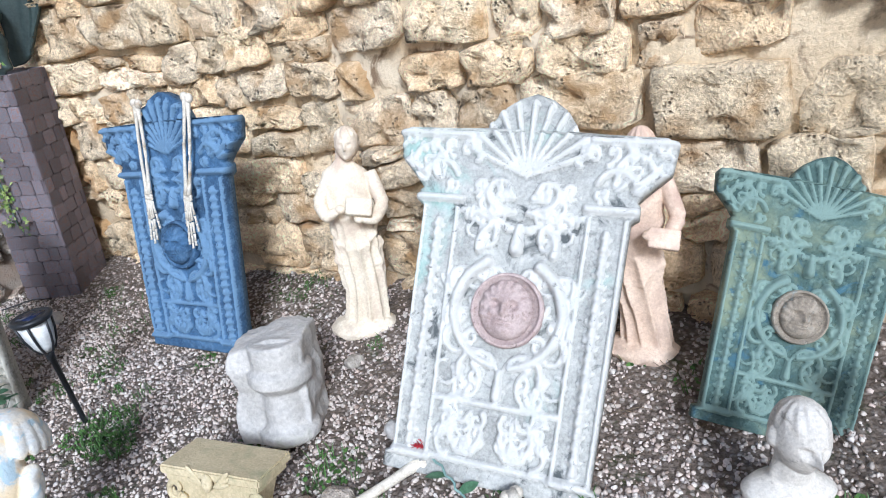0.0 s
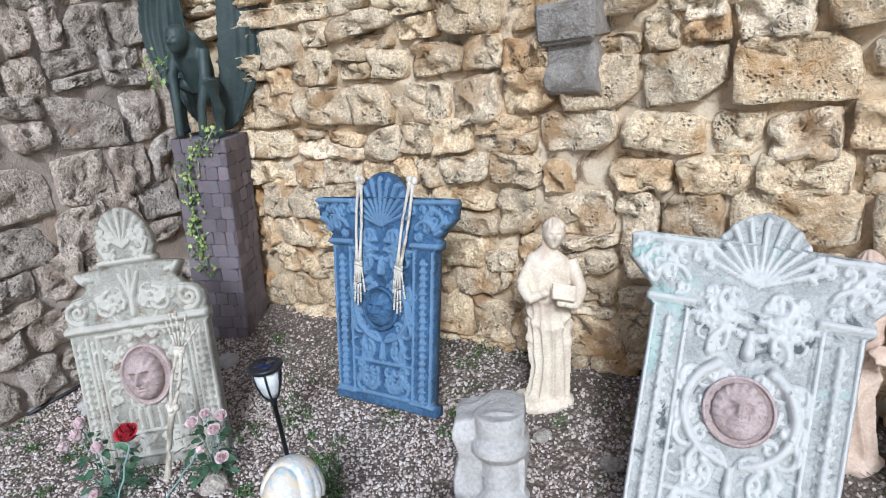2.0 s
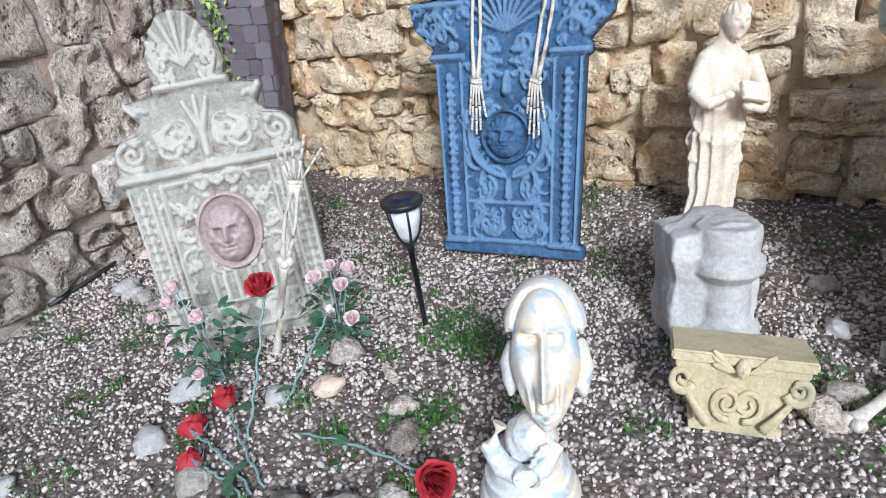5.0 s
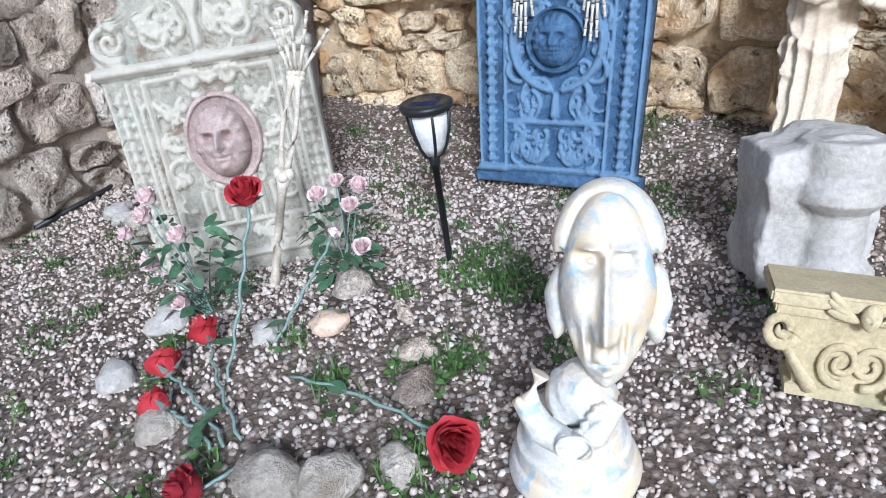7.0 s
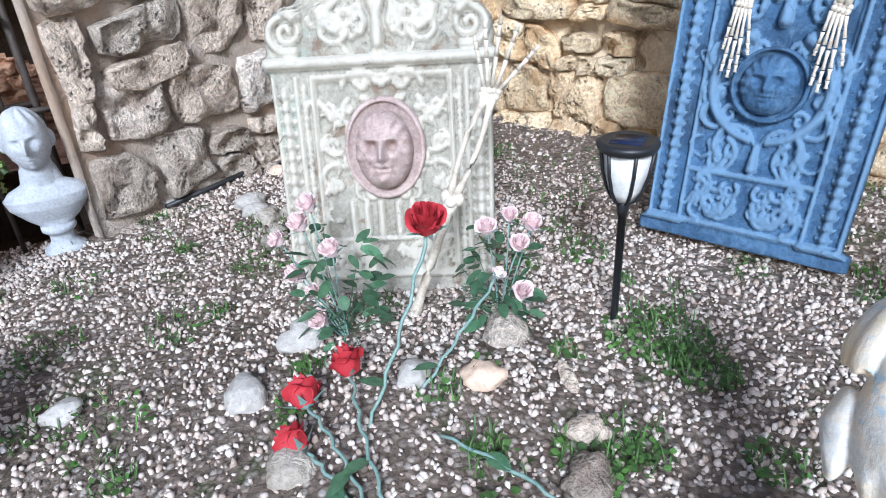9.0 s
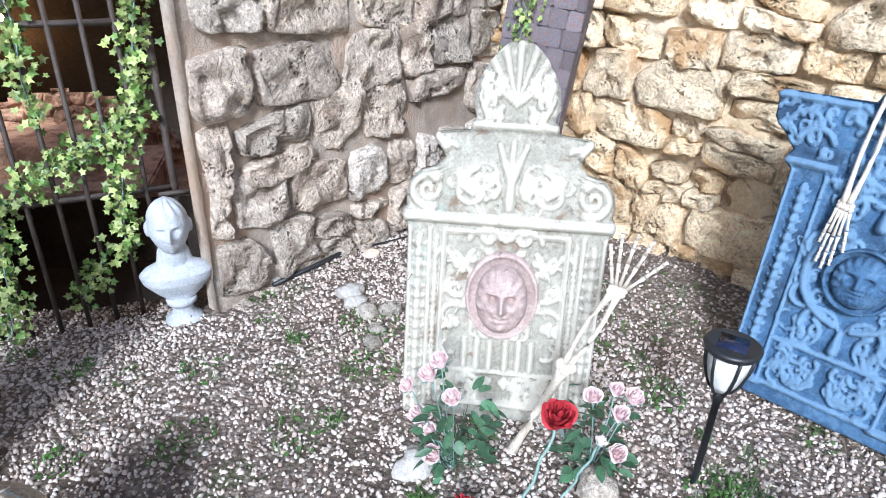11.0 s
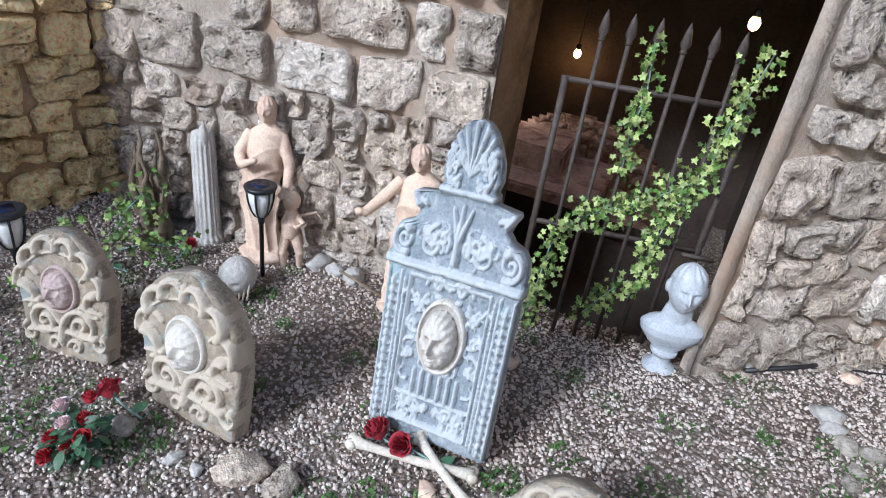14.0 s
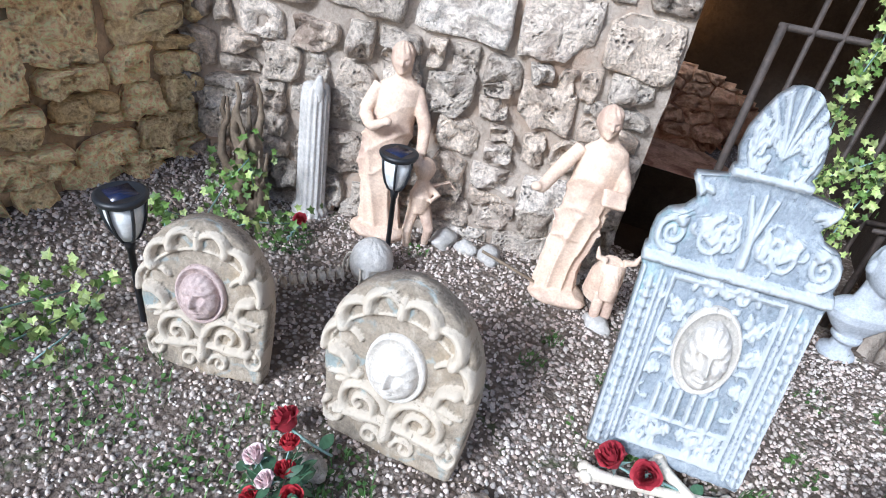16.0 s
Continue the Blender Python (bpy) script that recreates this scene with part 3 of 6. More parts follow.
def relief(X, Z, strokes, step=0.004):
    """Height in metres over the face: rounded ridges along the strokes (points, radius at the start, radius at the end)."""
    h = np.zeros(X.shape)
    for pts, r0, r1 in strokes:
        p = np.array(pts)
        seg = np.concatenate([[0], np.cumsum(np.hypot(*np.diff(p, axis=0).T))])
        m = max(2, int(seg[-1] / step))
        t = np.linspace(0, seg[-1], m)
        px, pz = np.interp(t, seg, p[:, 0]), np.interp(t, seg, p[:, 1])
        rr = r0 + (r1 - r0) * t / max(seg[-1], 1e-6)
        big = max(r0, r1)
        box_ = (X > px.min() - big) & (X < px.max() + big) & (Z > pz.min() - big) & (Z < pz.max() + big)
        idx = np.where(box_)
        if not len(idx[0]):
            continue
        d2 = (X[idx][:, None] - px) ** 2 + (Z[idx][:, None] - pz) ** 2
        q = np.sqrt(np.maximum(0, 1 - d2 / rr ** 2)) * rr
        h[idx] = np.maximum(h[idx], q.max(1))
    return h


def slab(outline, strokes, flats, thick, width_n=170, step=0.0055, seed=0, gain=1.9):
    """A gravestone whose half width follows the outline's (z, half width) pairs; strokes in relief; flats: (x0, x1, z0, z1, height)."""
    zs = []
    for (za, _), (zb, _) in zip(outline, outline[1:]):
        n = max(1, int(abs(zb - za) / step))
        zs += [za + (zb - za) * k / n for k in range(n)]
    zs.append(outline[-1][0])
    zs = np.array(zs)
    oz, ow = np.array([o[0] for o in outline]), np.array([o[1] for o in outline])
    oz = oz + np.arange(len(oz)) * 1e-7
    half = np.interp(zs + np.arange(len(zs)) * 1e-9, oz, ow)
    s = np.linspace(-1, 1, width_n + 1)
    X, Z = half[:, None] * s[None, :], np.repeat(zs[:, None], width_n + 1, 1)
    h = relief(X, Z, strokes) * gain
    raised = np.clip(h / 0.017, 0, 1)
    for x0, x1, z0, z1, hh in flats:
        m = (X > x0) & (X < x1) & (Z > z0) & (Z < z1)
        h = np.where(m, h + hh, h)
    rng2 = np.random.default_rng(seed)
    jig = rng2.normal(0, 0.0007, X.shape)
    for k in range(26):
        kx, kz, ph = rng2.normal(0, 90), rng2.normal(0, 90), rng2.uniform(0, 6.3)
        jig = jig + 0.00028 * np.sin(kx * X + kz * Z + ph)
    edge = np.minimum(1, (1 - np.abs(s))[None, :] * half[:, None] / 0.012)
    F = np.stack([X, -thick - h - jig + 0.010 * (1 - edge) ** 2, Z], -1).reshape(-1, 3)
    nb = width_n + 1
    B = np.stack([half * -1, np.zeros_like(half), zs], -1), np.stack([half, np.zeros_like(half), zs], -1)
    n0 = len(F)
    rows = len(zs)
    vs = np.concatenate([F, B[0], B[1]])
    fs = [(j * nb + i, j * nb + i + 1, (j + 1) * nb + i + 1, (j + 1) * nb + i) for j in range(rows - 1) for i in range(width_n)]
    L, R = n0, n0 + rows
    for j in range(rows - 1):
        fs.append((j * nb, (j + 1) * nb, L + j + 1, L + j))
        fs.append((j * nb + width_n, R + j, R + j + 1, (j + 1) * nb + width_n))
        fs.append((L + j, L + j + 1, R + j + 1, R + j))
    fs.append(tuple([(rows - 1) * nb + i for i in range(nb)] + [R + rows - 1, L + rows - 1]))
    fs.append(tuple([L, R] + [i for i in range(nb)][::-1]))
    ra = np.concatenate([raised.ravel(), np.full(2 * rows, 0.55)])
    return vs, fs, ra


def face_piece(rx, rz, ry, seed=0, skull=0.0, hair=0.3):
    """A head in half relief towards -y: brow, sunken eyes, nose, mouth, chin and a rim of hair."""
    nu, nv = 56, 56
    vs, fs = [], []
    for j in range(nv + 1):
        for i in range(nu + 1):
            u, v = 2 * i / nu - 1, 2 * j / nv - 1
            x, z = u * math.sqrt(1 - v * v / 2), v * math.sqrt(1 - u * u / 2)
            d = math.sqrt(max(0.0, 1 - x * x - z * z))
            g = lambda cx, cz, sx, sz: math.exp(-((x - cx) / sx) ** 2 - ((z - cz) / sz) ** 2)
            y = d ** 0.8
            y += 0.34 * g(0, 0.0, 0.11, 0.24) + 0.16 * g(0, -0.13, 0.17, 0.09)
            y -= (0.22 + 0.3 * skull) * (g(-0.34, 0.14, 0.17, 0.12) + g(0.34, 0.14, 0.17, 0.12))
            y += 0.12 * (g(-0.34, 0.13, 0.07, 0.05) + g(0.34, 0.13, 0.07, 0.05)) * (1 - skull)
            y += 0.15 * (g(-0.32, 0.33, 0.22, 0.07) + g(0.32, 0.33, 0.22, 0.07)) + 0.1 * (g(-0.45, -0.12, 0.15, 0.15) + g(0.45, -0.12, 0.15, 0.15))
            y += 0.12 * g(0, -0.34, 0.24, 0.05) + 0.11 * g(0, -0.47, 0.22, 0.05) - 0.18 * g(0, -0.405, 0.24, 0.025) + 0.16 * g(0, -0.7, 0.22, 0.14)
            y -= 0.12 * skull * (g(-0.4, -0.4, 0.12, 0.2) + g(0.4, -0.4, 0.12, 0.2))
            rr = math.hypot(x, z)
            y += hair * max(0, rr - 0.62) * (1 if z > -0.35 else 0.2) * (1.1 + math.sin(math.atan2(z, x) * 17 + seed + 5 * rr))
            y += 0.05 * noise.noise(Vector((x * 5 + seed, z * 5, seed)))
            vs.append((x * rx, -y * ry, z * rz))
    w = nu + 1
    fs = [(j * w + i, j * w + i + 1, (j + 1) * w + i + 1, (j + 1) * w + i) for j in range(nv) for i in range(nu)]
    return np.array(vs), fs


def disc(rx, rz, t, rim=0.15):
    """An oval boss with a raised rim, towards -y."""
    prof = [(1.0, 0.0), (1.0, 0.5), (0.97, 0.95), (0.90, 1.0), (1 - rim, 0.6), (0.4, 0.66), (0.02, 0.7)]
    n = 48
    vs = [(r * rx * math.cos(2 * math.pi * k / n), -t * y, r * rz * math.sin(2 * math.pi * k / n)) for r, y in prof for k in range(n)]
    fs = [(i * n + k, i * n + (k + 1) % n, (i + 1) * n + (k + 1) % n, (i + 1) * n + k) for i in range(len(prof) - 1) for k in range(n)]
    fs.append(tuple(range((len(prof) - 1) * n, len(prof) * n)))
    return np.array(vs), fs


def acanthus(cx, cz, r, turn=1, start=0):
    """A leafy scroll: a spiral with small leaves off it."""
    out = [(arc(cx, cz, r, start, start + turn * 560, 40, r * 0.12), 0.010, 0.006)]
    for k in range(6):
        w = start + turn * k * 42
        out.append((arc(cx + r * 0.95 * math.cos(radians(w)), cz + r * 0.95 * math.sin(radians(w)), r * 0.32, w + 180, w + 180 - turn * 150, 8, r * 0.15), 0.009, 0.005))
    return out


def beads(x0, z0, x1, z1, n, r):
    return [(line(x0 + (x1 - x0) * k / n, z0 + (z1 - z0) * k / n, x0 + (x1 - x0) * (k + 0.35) / n, z0 + (z1 - z0) * (k + 0.35) / n, 2), r, r * 0.8) for k in range(n)]


def curls(n, x0, x1, z0, z1, seed, r=(0.014, 0.026)):
    """Small leafy curls strewn over a field of the stone."""
    g = random.Random(seed)
    out = []
    for _ in range(n):
        q, a, t = g.uniform(*r), g.uniform(0, 360), g.choice((-1, 1))
        x, z = g.uniform(x0, x1), g.uniform(z0, z1)
        out.append((arc(x, z, q, a, a + t * g.uniform(220, 420), 14, q * 0.25), 0.0095, 0.006))
        if g.random() < 0.6:
            out.append((arc(x + q * 1.6, z, q * 1.2, a + 120, a + 120 - t * 120, 8), 0.008, 0.004))
    return out


# mould with two pilasters, capitals and a palmette
PIL_OUT = [(0, 0.285), (0.04, 0.285), (0.05, 0.262), (0.72, 0.285), (0.735, 0.305), (0.765, 0.305), (0.775, 0.295), (0.80, 0.315), (0.86, 0.375), (0.93, 0.385), (0.945, 0.375), (0.95, 0.13), (0.98, 0.115), (1.02, 0.085), (1.045, 0.05), (1.06, 0.008)]
PIL = both([(line(0.165, 0.06, 0.18, 0.72), 0.007, 0.007), (line(0.255, 0.06, 0.275, 0.72), 0.007, 0.007), (line(0.17, 0.745, 0.30, 0.745), 0.012, 0.012), (line(0.165, 0.05, 0.27, 0.05), 0.014, 0.014)]
           + beads(0.215, 0.08, 0.228, 0.70, 20, 0.0145) + [(arc(0.215 + 0.013 * k / 20, 0.087 + 0.031 * k, 0.019, 200, 340, 8), 0.005, 0.005) for k in range(20)] + acanthus(0.29, 0.85, 0.055, -1, 200) + [(arc(0.24, 0.80, 0.05, 20, 160, 10), 0.014, 0.01), (line(0.17, 0.93, 0.38, 0.93), 0.012, 0.012), (arc(0.34, 0.80, 0.045, 40, 150, 8), 0.012, 0.008)]
           + acanthus(0.075, 0.13, 0.05, 1, 180) + [(arc(0.115, 0.10, 0.035, -90, 200, 14, 0.01), 0.009, 0.006), (arc(0.13, 0.155, 0.025, 60, 330, 12, 0.008), 0.008, 0.005)]
           + [(arc(0.0, 0.45, 0.145, -80, 60, 20), 0.012, 0.02), (arc(0.13, 0.53, 0.04, -60, 250, 16, 0.012), 0.012, 0.006), (arc(0.12, 0.36, 0.045, 60, -260, 16, 0.012), 0.012, 0.006), (arc(0.06, 0.29, 0.05, -20, 170, 12), 0.012, 0.006),
              (arc(0.10, 0.26, 0.05, 120, 300, 10), 0.010, 0.005), (arc(0.05, 0.63, 0.055, -20, 150, 12), 0.014, 0.006), (arc(0.10, 0.66, 0.04, 200, 20, 10), 0.012, 0.005), (arc(0.06, 0.775, 0.045, -90, 330, 22, 0.008), 0.012, 0.007), (line(0.02, 0.72, 0.10, 0.70, 6), 0.010, 0.006)]) \
    + [(line(-0.16, 0.205, 0.16, 0.205), 0.008, 0.008), (line(-0.16, 0.055, 0.16, 0.055), 0.008, 0.008), (line(0, 0.62, 0, 0.68), 0.02, 0.012), (line(0, 0.23, 0, 0.29), 0.016, 0.01)] + palmette(0, 0.82, 0.205, 11, 66) + both(curls(26, 0.03, 0.155, 0.22, 0.71, 1) + curls(12, 0.02, 0.15, 0.07, 0.19, 2) + curls(14, 0.13, 0.36, 0.78, 0.93, 3, (0.012, 0.02)) + curls(8, 0.03, 0.13, 0.73, 0.80, 4))
# mould with scrolls at the shoulders and a palmette crest
VOL_OUT = [(0, 0.262), (0.55, 0.268), (0.565, 0.28), (0.60, 0.28), (0.605, 0.272), (0.63, 0.275), (0.67, 0.27), (0.70, 0.245), (0.715, 0.20), (0.74, 0.175), (0.77, 0.19), (0.79, 0.205), (0.805, 0.20), (0.815, 0.115), (0.84, 0.11), (0.845, 0.10), (0.88, 0.112), (0.93, 0.105), (0.97, 0.085), (1.01, 0.06), (1.035, 0.03), (1.04, 0.008)]
VOL = both([(line(0.2, 0.03, 0.205, 0.55), 0.007, 0.007), (line(0.255, 0.02, 0.26, 0.55), 0.007, 0.007), (line(0.165, 0.06, 0.165, 0.54), 0.008, 0.008)] + beads(0.23, 0.03, 0.233, 0.54, 17, 0.0135) + [(arc(0.231, 0.037 + 0.03 * k, 0.018, 200, 340, 8), 0.005, 0.005) for k in range(17)] + beads(0.185, 0.05, 0.187, 0.54, 28, 0.008)
           + [(arc(0.215, 0.655, 0.048, 250, 900, 40, 0.006), 0.012, 0.007), (arc(0.17, 0.73, 0.05, -60, 120, 14), 0.016, 0.010), (line(0.175, 0.77, 0.2, 0.80, 4), 0.014, 0.012)]
           + [(arc(0.11, 0.66, 0.04, 200, 520, 20, 0.012), 0.009, 0.005), (arc(0.07, 0.70, 0.035, 300, 80, 12), 0.009, 0.004), (arc(0.04, 0.64, 0.05, 180, 330, 12), 0.008, 0.006), (line(0.0, 0.68, 0.035, 0.78, 8), 0.012, 0.008)]
           + [(arc(0.05, 0.51, 0.05, 20, 160, 10), 0.008, 0.008), (arc(0.12, 0.5, 0.035, 190, 350, 10), 0.008, 0.006), (arc(0.13, 0.40, 0.04, 240, 420, 14, 0.015), 0.009, 0.005), (arc(0.135, 0.30, 0.04, 110, -90, 14, 0.012), 0.009, 0.005), (arc(0.14, 0.22, 0.03, 240, 420, 12, 0.01), 0.008, 0.004)]
           + [(arc(0.07, 0.10, 0.035, 0, 500, 24, 0.006), 0.008, 0.005), (arc(0.135, 0.095, 0.025, 180, -160, 14, 0.006), 0.008, 0.004)] + [(line(x, 0.16, x, 0.235, 6), 0.010, 0.010) for x in (0.022, 0.058, 0.093)]
           + [(arc(0.065, 0.885, 0.03, 200, 620, 24, 0.005), 0.010, 0.006), (arc(0.07, 0.95, 0.022, 180, 560, 20, 0.004), 0.009, 0.005)]) \
    + [(line(-0.27, 0.583, 0.27, 0.583), 0.016, 0.016), (line(-0.165, 0.545, 0.165, 0.545), 0.008, 0.008), (line(-0.165, 0.052, 0.165, 0.052), 0.010, 0.010), (line(-0.165, 0.145, 0.165, 0.145), 0.008, 0.008), (line(-0.105, 0.83, 0.105, 0.83), 0.010, 0.010), (line(0, 0.62, 0, 0.79), 0.016, 0.008)] + palmette(0, 0.88, 0.15, 7, 48) + both(curls(24, 0.02, 0.155, 0.25, 0.54, 5, (0.012, 0.022)) + curls(10, 0.01, 0.155, 0.06, 0.14, 6, (0.010, 0.018)) + curls(9, 0.03, 0.15, 0.61, 0.76, 7, (0.012, 0.022)) + curls(6, 0.03, 0.09, 0.85, 0.96, 8, (0.01, 0.016)))
# round-headed mould with a shell and two scrolls
RND_OUT = [(0, 0.185), (0.10, 0.198), (0.25, 0.212), (0.34, 0.208), (0.41, 0.185), (0.46, 0.155), (0.50, 0.115), (0.53, 0.06), (0.54, 0.01)]
RND = both([(arc(0.085, 0.15, 0.075, 170, -420, 44, 0.012), 0.014, 0.010), (arc(0.165, 0.09, 0.04, 60, -380, 24, 0.008), 0.012, 0.007), (line(0.02, 0.12, 0.15, 0.11, 8), 0.012, 0.016), (arc(0.05, 0.055, 0.035, 180, -200, 16, 0.008), 0.010, 0.007),
            (arc(0.17, 0.25, 0.05, 90, 260, 12), 0.020, 0.008), (arc(0.15, 0.32, 0.055, -20, 150, 12), 0.018, 0.008), (arc(0.11, 0.41, 0.05, -40, 140, 12), 0.020, 0.009), (arc(0.045, 0.46, 0.045, -20, 140, 12), 0.018, 0.010), (line(0.1, 0.24, 0.185, 0.22, 6), 0.014, 0.008)]) \
    + [(arc(0, 0.25, 0.20, 15, 165, 30), 0.006, 0.006), (line(0, 0.09, 0, 0.17, 6), 0.022, 0.010), (line(0, 0.46, 0, 0.50, 4), 0.016, 0.010)]


def gravestone(name, mould, m, mat, mask, label, thick=0.055, seed=0, scale=1.0, wide=1.0):
    e = empty(name, m @ Matrix.Diagonal((scale * wide, scale, scale, 1)), label, "gravestone", "gravestones in the yard")
    out, st = {"pil": (PIL_OUT, PIL), "vol": (VOL_OUT, VOL), "rnd": (RND_OUT, RND)}[mould]
    flats = {"pil": [(-0.16, 0.16, 0.215, 0.7, -0.006)], "vol": [(-0.165, 0.165, 0.055, 0.545, -0.008)], "rnd": []}[mould]
    t = thick if mould != "rnd" else 0.07
    v, f, ra = slab(out, st, flats, t, seed=seed)
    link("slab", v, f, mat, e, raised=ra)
    if mould == "pil":
        link("medallion", *moved(disc(0.098, 0.10, 0.03, 0.10), Matrix.Translation((0, -t + 0.002, 0.455))), mask, e, "round medallion with a raised rim")
        link("carved_face", *moved(face_piece(0.072, 0.080, 0.046, seed, 0.5, 0.3), Matrix.Translation((0, -t - 0.012, 0.455))), mask, e)
    elif mould == "vol":
        link("medallion", *moved(disc(0.10, 0.125, 0.028, 0.10), Matrix.Translation((0, -t + 0.006, 0.375))), mask, e, "oval medallion with a raised rim")
        link("carved_face", *moved(face_piece(0.070, 0.096, 0.078, seed, 0.85, 0.2), Matrix.Translation((0, -t - 0.010, 0.372))), mask, e)
    else:
        link("medallion", *moved(disc(0.082, 0.10, 0.022, 0.14), Matrix.Translation((0, -t + 0.002, 0.30))), mask, e, "oval medallion with a scalloped rim")
        link("carved_face", *moved(face_piece(0.064, 0.08, 0.055, seed, 0.1, 0.16), Matrix.Translation((0, -t - 0.004, 0.295))), mask, e)
    return e


def stand(x, y, th, lean, roll, sink=0.01):
    return pose(x, y, ground_z(x, y) * 0.6 - sink, 0, 0, th) @ pose(0, 0, 0, -lean, 0, 0) @ pose(0, 0, 0, 0, roll, 0)


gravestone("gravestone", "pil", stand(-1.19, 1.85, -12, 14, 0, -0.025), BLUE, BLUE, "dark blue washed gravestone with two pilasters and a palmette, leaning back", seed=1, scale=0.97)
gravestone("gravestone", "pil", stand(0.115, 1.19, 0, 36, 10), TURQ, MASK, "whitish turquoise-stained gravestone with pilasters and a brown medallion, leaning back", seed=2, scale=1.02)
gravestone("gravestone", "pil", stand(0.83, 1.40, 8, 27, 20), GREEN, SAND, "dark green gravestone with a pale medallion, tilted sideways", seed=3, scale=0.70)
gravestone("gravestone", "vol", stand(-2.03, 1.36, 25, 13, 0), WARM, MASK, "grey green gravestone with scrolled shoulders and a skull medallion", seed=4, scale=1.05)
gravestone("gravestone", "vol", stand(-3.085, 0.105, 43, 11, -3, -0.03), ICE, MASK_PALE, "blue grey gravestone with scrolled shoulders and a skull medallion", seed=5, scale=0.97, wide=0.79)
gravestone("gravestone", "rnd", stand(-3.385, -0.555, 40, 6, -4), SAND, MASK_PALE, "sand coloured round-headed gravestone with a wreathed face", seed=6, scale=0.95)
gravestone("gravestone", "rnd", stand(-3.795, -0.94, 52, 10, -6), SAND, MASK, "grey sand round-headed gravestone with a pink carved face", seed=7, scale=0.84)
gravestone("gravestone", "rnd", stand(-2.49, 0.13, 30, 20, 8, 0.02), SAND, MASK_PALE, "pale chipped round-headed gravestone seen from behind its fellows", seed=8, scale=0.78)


# ---- figures ----
def head(c, r, yaw=0.0, beard=0.0, hair=1.0, seed=0, nose=1.0, long=1.0):
    """A full head looking towards -y, with radii r about c."""
    v, f = ball((0, 0, 0), (1, 1, 1), 64, 48)
    out = []
    for x, y, z in v:
        g = lambda cx, cz, sx, sz: math.exp(-((x - cx) / sx) ** 2 - ((z - cz) / sz) ** 2)
        s = 1.0
        if y < 0.15:
            w = min(1.0, (0.15 - y) / 0.5)
            d = 0.30 * nose * g(0, -0.05, 0.10, 0.22) + 0.12 * nose * g(0, -0.18, 0.17, 0.08)
            d -= 0.16 * (g(-0.33, 0.10, 0.16, 0.10) + g(0.33, 0.10, 0.16, 0.10))
            d += 0.07 * (g(-0.33, 0.08, 0.09, 0.05) + g(0.33, 0.08, 0.09, 0.05)) + 0.09 * (g(-0.32, 0.26, 0.2, 0.06) + g(0.32, 0.26, 0.2, 0.06))
            d += 0.10 * g(0, -0.42, 0.2, 0.045) + 0.09 * g(0, -0.54, 0.17, 0.045) - 0.14 * g(0, -0.48, 0.2, 0.02)
            d += 0.10 * g(0, -0.78, 0.22, 0.12) + 0.05 * (g(-0.45, -0.12, 0.18, 0.16) + g(0.45, -0.12, 0.18, 0.16))
            d += beard * 0.22 * g(0, -0.85, 0.45, 0.3) * (1 + 0.35 * math.sin(x * 22 + 4 * z))
            y -= d * w
        crown = max(0.0, min(1.0, (z - 0.42 + 0.5 * max(0.0, y + 0.3)) / 0.2)) if y < 0.3 else 1.0
        s += hair * crown * (0.10 + 0.07 * math.sin(math.atan2(x, -y + 0.2) * 13 + z * 5) + 0.03 * noise.noise(Vector((x, y, z)) * 6))
        taper = 1 - 0.20 * max(0.0, -z - 0.1) ** 1.2
        out.append((x * s * taper, y * s, z * s * long))
    m = Matrix.Translation(c) @ pose(0, 0, 0, 0, 0, yaw) @ Matrix.Diagonal((*r, 1))
    return moved((np.array(out), f), m)


def robe(h, wid, folds, seed, lean=0.0, sway=0.02):
    """A draped standing body without head: rings up the height, with slanting folds."""
    n, m = 128, 110
    prof = [(0.0, 0.82), (0.06, 0.88), (0.2, 0.80), (0.4, 0.80), (0.55, 0.82), (0.68, 0.86), (0.76, 0.86), (0.815, 0.72), (0.845, 0.40), (0.87, 0.24), (0.93, 0.22)]
    pz, pr = [p[0] for p in prof], [p[1] for p in prof]
    vs = []
    for j in range(m + 1):
        q = j / m * 0.92
        r = np.interp(q, pz, pr) * wid
        cx = sway * math.sin(q * 5.0 + seed) + lean * q
        for k in range(n):
            w = 2 * math.pi * k / n
            a = (1 - abs(math.sin(w * folds + 5 * q * math.cos(w + seed) + seed))) ** 1.6
            b = (1 - abs(math.sin(q * 21 + 2.6 * math.cos(w + 1.3 + seed) + seed))) ** 2.2 * (1 if 0.36 < q < 0.74 else 0.0)
            cut = max(0.0, min(1.0, (0.80 - q) / 0.15))
            rr = r * (1 - cut * (0.20 - 0.24 * a * (0.35 if q > 0.5 else 1.0) - 0.13 * b))
            hem = 0.40 + 0.13 * math.cos(w - 0.6 * seed) + 0.02 * math.sin(5 * w)
            hip = 1 + (0.16 / (1 + math.exp(-(q - hem) * 90)) - 0.03) * cut + 0.05 * math.exp(-((q - 0.57 - 0.05 * math.cos(w + 1.0)) / 0.018) ** 2)
            vs.append((cx + rr * hip * math.cos(w), 0.62 * rr * hip * math.sin(w), q * h))
    fs = [(j * n + k, j * n + (k + 1) % n, (j + 1) * n + (k + 1) % n, (j + 1) * n + k) for j in range(m) for k in range(n)]
    fs += [tuple(range(n))[::-1], tuple(range(m * n, (m + 1) * n))]
    return np.array(vs), fs


